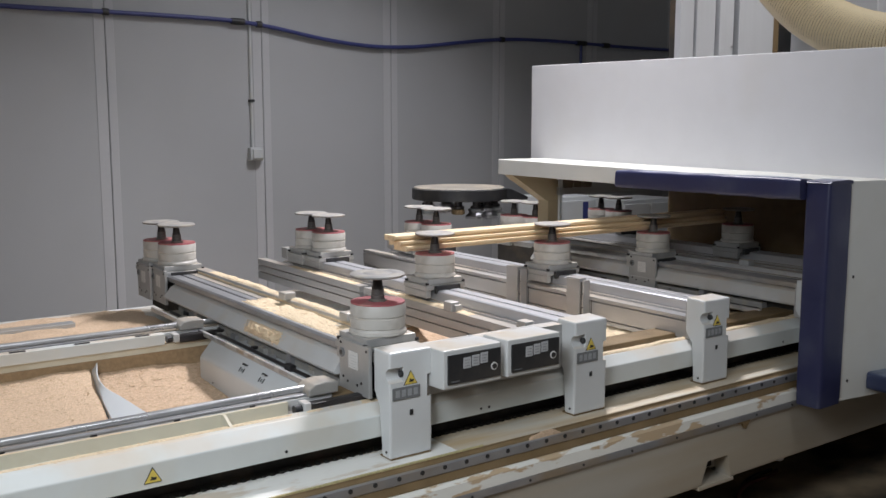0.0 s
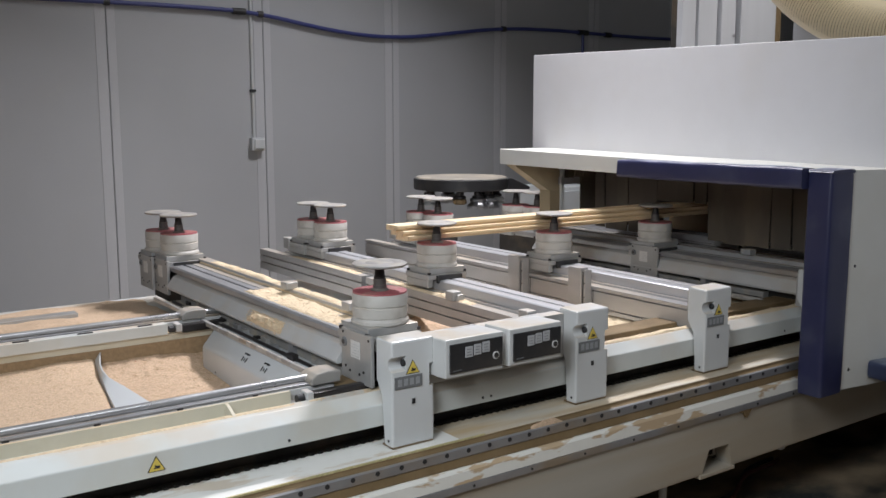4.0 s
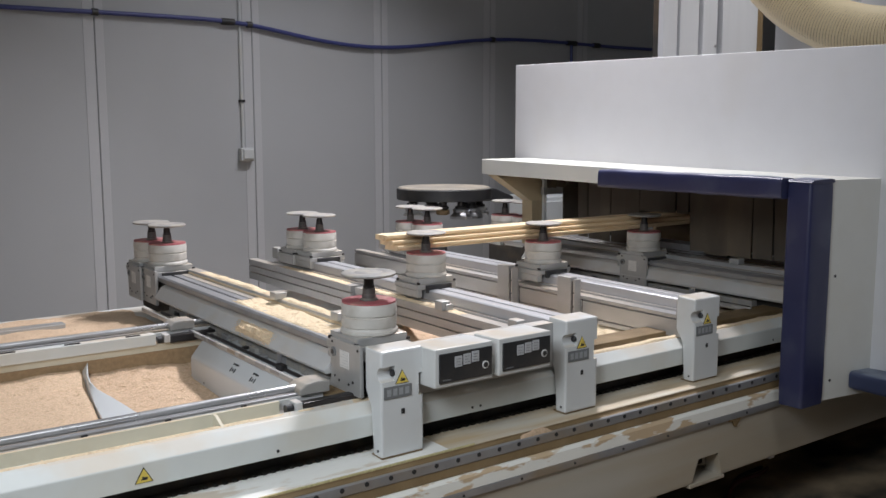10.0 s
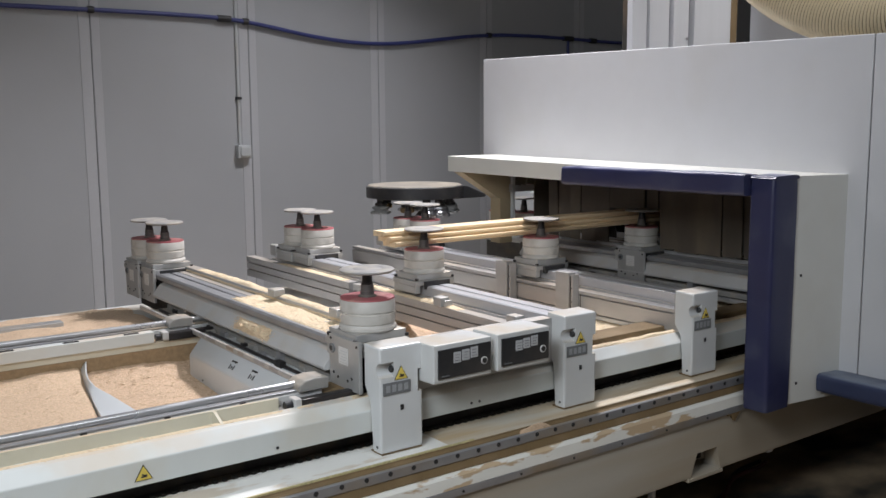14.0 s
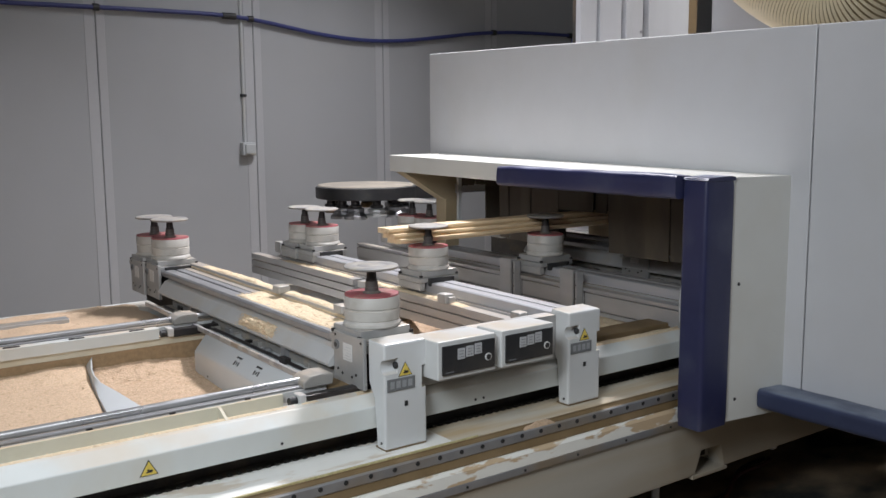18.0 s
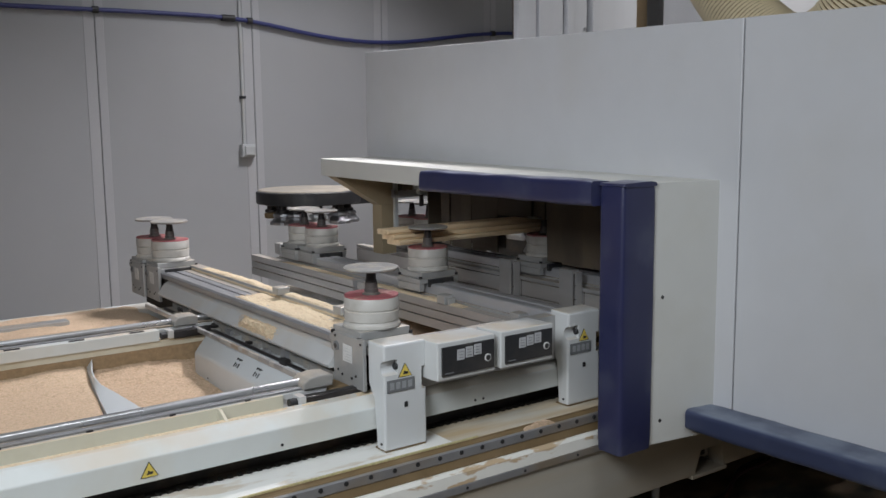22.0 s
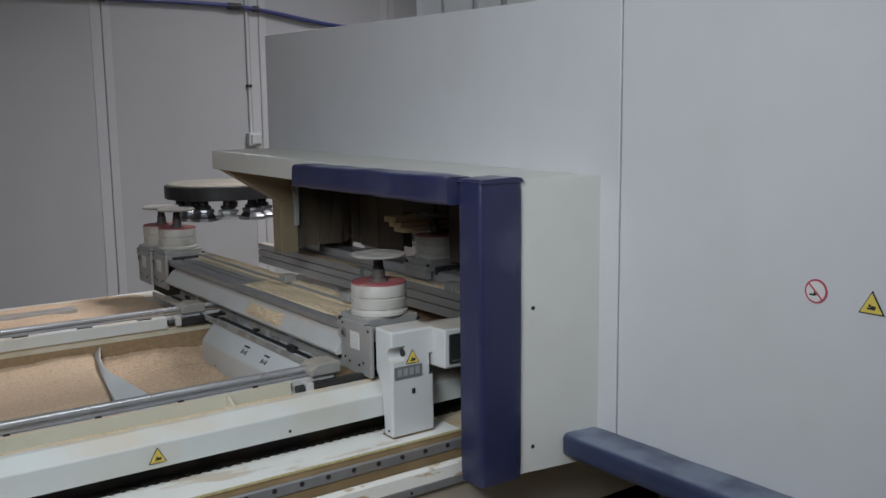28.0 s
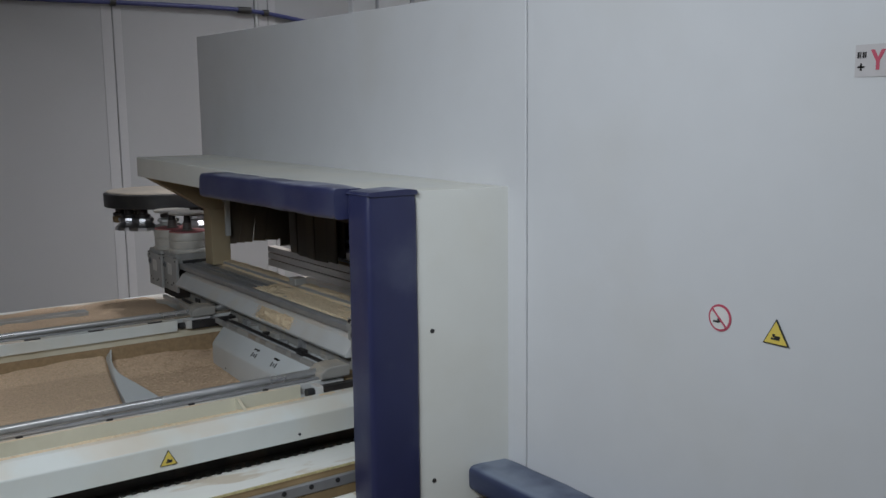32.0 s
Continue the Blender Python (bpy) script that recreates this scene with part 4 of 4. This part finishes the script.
con_c = tagged(part("sawdust_heap", bm, SAWP, smooth=True), "small sawdust pile on the sloping cover", "sawdust", kind="stuff")
strewn = []
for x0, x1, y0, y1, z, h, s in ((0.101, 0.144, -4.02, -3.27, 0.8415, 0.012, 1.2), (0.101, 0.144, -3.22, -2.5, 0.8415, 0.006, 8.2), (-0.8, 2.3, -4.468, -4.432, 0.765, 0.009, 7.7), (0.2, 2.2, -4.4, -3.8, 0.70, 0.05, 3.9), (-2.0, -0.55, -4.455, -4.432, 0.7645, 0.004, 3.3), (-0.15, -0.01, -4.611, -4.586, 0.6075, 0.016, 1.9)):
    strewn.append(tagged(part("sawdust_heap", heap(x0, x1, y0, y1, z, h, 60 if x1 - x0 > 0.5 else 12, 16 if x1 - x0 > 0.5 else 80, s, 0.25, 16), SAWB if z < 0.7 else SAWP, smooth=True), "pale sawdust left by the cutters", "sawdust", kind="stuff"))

chips(250, [con_a, con_b], -0.6, -0.3, -4.24, -2.8, 4, 0.005)
chips(420, [con_c], -1, 0, -4, -3.5, 5, 0.005)
chips(400, strewn, -2, 2.3, -4.5, -2.4, 6, 0.005)

# ---- the travelling gantry ----
GX = 1.47
gantry = thing("gantry", "travelling white machine hood with navy padded bumpers", "machining gantry")
PY0, PY1 = -2.775, -4.85
PX = 1.436
YAW = Matrix.Translation((PX, PY0, 0)) @ pose(0, 0, 0, 0, 0, 1.18) @ Matrix.Translation((-PX, -PY0, 0))


def yawed(ob):
    ob.matrix_basis = YAW
    return ob


yawed(part("hood_panel", prism([(PY0, 1.30), (PY0, 1.833), (PY1 + 0.0025, 1.797), (PY1 + 0.0025, 0.552), (-4.70, 0.552), (-4.70, 1.30)], "x", PX, PX + 0.02, 0.003), WHITE, gantry, "white coated hood panel"))
yawed(part("side_panel", prism([(PY1 - 0.0025, 0.552), (PY1 - 0.0025, 1.797), (-7.0, 1.758), (-7.0, 0.552)], "x", PX, PX + 0.02, 0.003), WHITE, gantry, "large white side panel with safety signs"))
yawed(part("seam_backing", boxes((PX + 0.021, PX + 0.03, -4.9, -4.8, 0.56, 1.79)), DARK, gantry))
# Closures added to keep lamp light out of the hood, mostly unseen.
yawed(part("hood_top", prism([(PY0 - 0.021, 1.42), (PY0 - 0.021, 1.44), (-7.0, 1.44), (-7.0, 1.42)], "x", PX + 0.0205, 2.548), WHITE, gantry))
part("hood_end", boxes((GX + 0.02, 2.55, PY0 - 0.02, PY0 - 0.001, 1.14, 1.80)), WHITE, gantry)
# Dark brown on the back carries the shade inside the hood.
part("hood_back", boxes((2.55, 2.57, -7.0, PY0, 0.3, 1.745)), BROWN, gantry, "added hood back, dark brown for the shade inside")
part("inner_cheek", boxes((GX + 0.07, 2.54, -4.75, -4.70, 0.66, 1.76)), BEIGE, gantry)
part("shelf", prism([(-4.68, 1.25), (-4.68, 1.318), (-2.875, 1.348), (-2.875, 1.272)], "x", 1.13, GX + 0.02, 0.003), WARMW, gantry, "white projecting shelf of the hood")
rib = prism([(1.15, 1.268), (1.38, 1.13), (1.47, 1.13), (1.47, 1.268)], "y", -2.97, -2.90)
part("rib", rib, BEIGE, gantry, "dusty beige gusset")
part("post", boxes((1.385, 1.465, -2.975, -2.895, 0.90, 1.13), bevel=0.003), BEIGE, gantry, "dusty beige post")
part("front_cheek", prism([(1.10, -4.681), (1.10, -4.735), (1.24, -4.742), (1.481, -4.780), (1.481, -4.681)], "z", 0.518, 1.318, 0.002), WARMW, gantry, "white cheek of the hood")
part("post_bumper", pad("z", 0.512, 1.320, 1.088, 1.228, -4.749, -4.652, 0.012, 3.0, 0.0012), NAVY, gantry, "navy padded upright bumper", smooth=True)
part("bumper_cap", prism([(1.087, 1.314), (1.096, 1.322), (1.20, 1.325), (1.224, 1.322), (1.229, 1.314), (1.224, 1.310), (1.10, 1.310)], "y", -4.7505, -4.650, 0.001), NAVY, gantry, "folded navy cap")
part("shelf_bumper", pad("y", -4.652, -3.765, 1.055, 1.14, 1.252, 1.328, 0.013, 7.0, 0.0032), NAVY, gantry, "navy padded bumper along the shelf", smooth=True)
yawed(part("side_bumper", pad("y", -7.0, -4.765, 1.315, PX + 0.004, 0.545, 0.612, 0.016, 11.0, 0.002), NAVYD, gantry, "dusty blue padded low bumper", smooth=True))
for sz in (0.973, 0.589):
    part("screw", lathe([(0.006, 0), (0.006, 0.002)], 10, Matrix.Translation((1.266, -4.745, sz)) @ pose(0, 0, 0, 0, 0, -7.5) @ pose(0, 0, 0, 90)), BLACK, gantry)
# signs on the side panel, built facing -x
SX = 1.4905
TO_X = pose(0, 0, 0, 0, 0, -90)
no = part("prohibition_sign", lathe([(0.027, 0), (0.027, 0.0015)], 40, Matrix.Translation((SX, -5.425, 1.094)) @ pose(0, 0, 0, 0, -90)), SIGNRED, gantry, "round red and white prohibition sign")
part("face", lathe([(0.0225, 0.0015), (0.0225, 0.0025)], 40, Matrix.Translation((SX, -5.425, 1.094)) @ pose(0, 0, 0, 0, -90)), PAPER, no)
b = boxes((-0.0225, 0.0225, -0.0045, -0.0025, -0.0015, 0.0015))
bmesh.ops.transform(b, matrix=Matrix.Translation((SX, -5.425, 1.094)) @ TO_X @ pose(0, 0, 0, 0, 45), verts=b.verts)
part("bar", b, SIGNRED, no)
b = boxes((-0.014, 0.0, -0.0035, -0.0025, -0.010, -0.006), (-0.004, 0.003, -0.0035, -0.0025, -0.008, 0.0))
bmesh.ops.transform(b, matrix=Matrix.Translation((SX, -5.425, 1.094)) @ TO_X, verts=b.verts)
part("symbol", b, BLACK, no)
triangle_sign(gantry, Matrix.Translation((SX, -5.553, 1.065)) @ TO_X, 0.056)
plate = part("type_plate", boxes((SX + 0.0045, SX + 0.0055, -5.95, -5.679, 1.549, 1.602)), mat("greyed_sticker", (0.50, 0.47, 0.475), 0.5, grain=0.1), gantry, "pale sticker with a red letter and small bars")
for k in range(4):
    part("bar", boxes((SX + 0.0035, SX + 0.0045, -5.683 - k * 0.0045 - (0.002 if k % 2 else 0.0032), -5.683 - k * 0.0045, 1.580, 1.590)), STEM, plate)
part("cross", boxes((SX + 0.0035, SX + 0.0045, -5.696, -5.684, 1.564, 1.567), (SX + 0.0035, SX + 0.00452, -5.6915, -5.6885, 1.5595, 1.5715)), STEM, plate)
part("letter", prism([(-5.706, 1.593), (-5.713, 1.593), (-5.719, 1.580), (-5.725, 1.593), (-5.732, 1.593), (-5.722, 1.574), (-5.722, 1.560), (-5.716, 1.560), (-5.716, 1.574)], "x", SX + 0.0035, SX + 0.0045), SIGNRED, plate, "red letter")

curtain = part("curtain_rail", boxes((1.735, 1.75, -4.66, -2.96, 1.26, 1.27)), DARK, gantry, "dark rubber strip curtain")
random.seed(4)
y, n = -2.945, 0
while y > -4.62:
    w = random.choice((0.05, 0.075, 0.10, 0.13))
    low = -0.17 if -3.70 < y - w / 2 < -3.42 else -0.34 - random.uniform(0, 0.012)
    b = boxes((-0.003 + 0.005 * (n % 2), 0.003 + 0.005 * (n % 2), -w + 0.003, 0, low, 0.06))
    n += 1
    bmesh.ops.transform(b, matrix=Matrix.Translation((1.742 + random.uniform(-0.006, 0.006), y, 1.262)) @ pose(0, 0, 0, random.uniform(-2.2, 2.2), random.uniform(-1.5, 1.5), random.uniform(-3, 3)), verts=b.verts)
    part("strip", b, CURT, curtain)
    y -= w

# Near-black sheets added so the slits between the strips read as shade.
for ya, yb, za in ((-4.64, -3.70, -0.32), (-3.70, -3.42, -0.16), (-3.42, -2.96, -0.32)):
    part("lining", boxes((1.757, 1.762, ya + 0.001, yb - 0.001, 1.262 + za, 1.32)), DARK, curtain, "added dark sheet that puts shade into the slits")
side_curtain = part("side_curtain_rail", boxes((1.475, 1.745, -2.962, -2.95, 1.30, 1.312)), DARK, gantry, "short run of dark rubber strips beside the post")
x = 1.475
while x < 1.74:
    b = boxes((-0.006, 0.05, -0.004 - 0.006 * (round(x / 0.047) % 2), 0.004 - 0.006 * (round(x / 0.047) % 2), -0.34, 0.06))
    bmesh.ops.transform(b, matrix=Matrix.Translation((x, -2.955 + random.uniform(-0.004, 0.004), 1.262)) @ pose(0, 0, 0, random.uniform(-1.5, 1.5), random.uniform(4, 9), 0), verts=b.verts)
    part("strip", b, CURT, side_curtain)
    x += 0.047
part("hanging_bar", boxes((1.437, 1.457, -3.008, -2.992, 1.02, 1.262), bevel=0.002), GREYP, gantry, "slim grey bar hanging beside the post")
part("bar_clip", boxes((1.430, 1.440, -3.012, -2.990, 1.16, 1.20), bevel=0.002), STEEL, gantry)
part("bar_clip", boxes((1.428, 1.438, -3.010, -2.992, 1.235, 1.262), bevel=0.002), STEEL, gantry)
# Rear strips, added to block lamp light from behind and darken the inside.
x = 1.765
while x < 2.5:
    b = boxes((0, 0.117, -0.004, 0.004, -0.335, 0.06))
    bmesh.ops.transform(b, matrix=Matrix.Translation((x, -2.80 + random.uniform(-0.004, 0.004), 1.262)) @ pose(0, 0, 0, random.uniform(-1, 1), random.uniform(-0.6, 0.6), 0), verts=b.verts)
    part("strip", b, CURT, curtain)
    x += 0.118
spindle = part("spindle_body", lathe([(0.06, 0.0), (0.065, 0.01), (0.065, 0.22), (0.09, 0.24), (0.09, 0.40)], 24, Matrix.Translation((1.565, -3.04, 1.03))), STEM, gantry, "dark milling spindle", smooth=True)
part("collet", lathe([(0.016, 0.0), (0.024, 0.006), (0.024, 0.022), (0.036, 0.028), (0.036, 0.042), (0.05, 0.046), (0.05, 0.06)], 20, Matrix.Translation((1.565, -3.04, 0.972))), ALUG, spindle, "grey steel collet", smooth=True)
part("cutter", lathe([(0.010, 0.0), (0.010, 0.055)], 10, Matrix.Translation((1.565, -3.04, 0.918))), STEM, spindle)

magazine = part("tool_magazine", lathe([(0.285, -0.022), (0.29, -0.018), (0.29, 0.042), (0.282, 0.047), (0.05, 0.049)], 56), BLACK, gantry, "black round tool magazine dusted on top", smooth=True)
magazine.location = (1.515, -2.02, 1.098)
part("magazine_guard", prism([(1.66, 1.146), (1.76, 1.140), (1.90, 1.085), (1.90, 1.066), (1.66, 1.066)], "y", -2.22, -1.86, 0.006), BLACK, gantry, "sloping black guard of the tool magazine")
part("dust_cover", lathe([(0.280, 0.0480), (0.274, 0.0530), (0.2, 0.0545), (0.04, 0.055)], 48), mat("dusty_lid", (0.24, 0.215, 0.18), 0.7, grain=0.3, grain_scale=12, dirt=(0.40, 0.34, 0.26), dirt_amount=0.6, dirt_scale=9), magazine, "dusty top", smooth=True)
for deg, kind in ((232, 2), (262, 1), (284, 1), (316, 0), (352, 1), (14, 1), (75, 1), (120, 2), (175, 0)):
    a = radians(deg)
    m = Matrix.Translation((0.215 * math.cos(a), 0.215 * math.sin(a), -0.02))
    part("tool_holder", lathe([(0.024, 0.0), (0.024, -0.028), (0.036, -0.032), (0.036, -0.044), (0.03, -0.048)], 20, m), STEM, magazine, smooth=True)
    if kind == 0:
        part("cutter", lathe([(0.03, -0.048), (0.034, -0.052), (0.05, -0.054), (0.052, -0.066), (0.04, -0.07), (0.04, -0.08), (0.062, -0.082), (0.062, -0.094), (0.03, -0.097)], 9, m), ALUG, magazine, "grey steel cutter head")
    elif kind == 1:
        part("cutter", lathe([(0.03, -0.045), (0.05, -0.048), (0.052, -0.06), (0.045, -0.066), (0.055, -0.08), (0.068, -0.09), (0.068, -0.105), (0.03, -0.108)], 11, m), CHROME, magazine, "bright steel profile cutter")
    else:
        part("cutter", lathe([(0.03, -0.048), (0.04, -0.052), (0.04, -0.075), (0.03, -0.08)], 12, m), BROWN, magazine, "brownish dusty cutter")

for nm, spec, mm in (("tower_column", (1.79, 1.892, -3.47, -3.435, 1.442, 4.2), GALV), ("tower_column", (1.90, 2.043, -3.48, -3.38, 1.442, 4.2), GALV),
                     ("tower_post", (2.052, 2.092, -3.50, -3.40, 1.442, 4.2), GALV), ("tower_column", (2.10, 2.190, -3.48, -3.38, 1.442, 4.2), GALV),
                     ("tower_cover", (2.208, 2.498, -3.50, -3.35, 1.442, 4.2), GALV), ("tower_back", (1.87, 2.66, -3.37, -3.33, 1.442, 4.2), DARK),
                     ("tower_gap", (2.52, 2.66, -3.42, -3.375, 1.442, 4.2), BROWN), ("tower_box", (2.80, 3.4, -3.9, -3.40, 1.442, 3.2), WHITE)):
    part(nm, boxes(spec, bevel=0.004), mm, gantry)
for x, z in ((2.03, 1.86), (2.175, 1.92)):
    part("tower_screw", lathe([(0.007, 0), (0.007, 0.004)], 10, Matrix.Translation((x, -3.482, z)) @ pose(0, 0, 0, 90)), STEEL, gantry)


def duct():
    """A ribbed hose hanging in a bend: a tight bottom whose legs open out and turn upright, with darker grooves between its ribs."""
    step, heading, side = 0.0066, 0.0, [(0.0, 0.0)]
    while len(side) < 260:
        heading = min(heading + step / (0.205 if heading < radians(40) else 0.85), radians(90))
        y, z = side[-1]
        side.append((y + step * math.cos(heading), z + step * math.sin(heading)))
    pts = [(0.0, -y, z) for y, z in reversed(side[1:])] + [(0.0, y, z) for y, z in side]
    bm = tube(pts, 0.103, 32, 0.006)
    for i, f in enumerate(bm.faces):
        f.material_index = 1 if (i // 32) % 2 else 0
    return bm


GROOVE = mat("hose_groove", (0.27, 0.20, 0.11), 0.6)
hose = part("suction_hose", duct(), HOSE, gantry, "cream ribbed suction hose", smooth=True)
hose.data.materials.append(GROOVE)


def motions():
    walk(gantry, [(t, pose(s, 0, 0)) for t, s in ((0, 0), (7.5, 0), (8.0, -0.005), (8.5, -0.013), (9.0, -0.022), (9.5, -0.035), (10.5, -0.058), (11.5, -0.084), (12.0, -0.098),
                                                  (12.5, -0.117), (13.0, -0.152), (13.5, -0.197), (14.0, -0.245), (16.5, -0.478), (19.0, -0.705), (22.0, -0.978), (25.0, -1.250), (28.0, -1.522), (30.0, -1.701), (31.0, -1.788), (32.0, -1.876))])
    walk(hose, [(t, pose(x, y, z, rx)) for t, x, y, z, rx in ((0.0, 1.74, -4.885, 1.885, -44), (7.5, 1.74, -4.885, 1.885, -44), (12.0, 1.74, -4.95, 1.935, -47), (14.0, 1.745, -4.90, 1.92, -40), (18.0, 1.76, -4.794, 1.876, -20.5),
                                                              (20.0, 1.78, -4.859, 1.709, -7.5), (23.0, 1.79, -4.86, 1.724, -5), (25.0, 1.79, -4.85, 1.702, 0), (32.0, 1.85, -4.8, 1.75, 0))])
    walk(curtain, [(t, pose(0, 0, z)) for t, z in ((0, 0.30), (0.1, 0.27), (0.3, 0.16), (0.5, 0.05), (0.7, 0.0), (32, 0.0))])
    walk(side_curtain, [(t, pose(0, 0, z)) for t, z in ((0, 0.27), (23.8, 0.27), (24.4, 0.10), (25.4, 0.08), (27.2, 0.0), (28.1, 0.0), (28.5, 0.26), (30.0, 0.26), (30.5, 0.08), (32, 0.06))])
    walk(spindle, [(t, pose(0, 0, z)) for t, z in ((0, 0.32), (20.5, 0.32), (21.0, 0.2), (23.8, 0.2), (24.3, 0.34), (32, 0.34))])
    walk(magazine, [(t, pose(1.515, -2.02, 1.098, 0, 0, a)) for t, a in ((0, 0), (13.2, 0), (14.2, -12), (16.5, -58), (17, -62), (32, -62))])


motions()
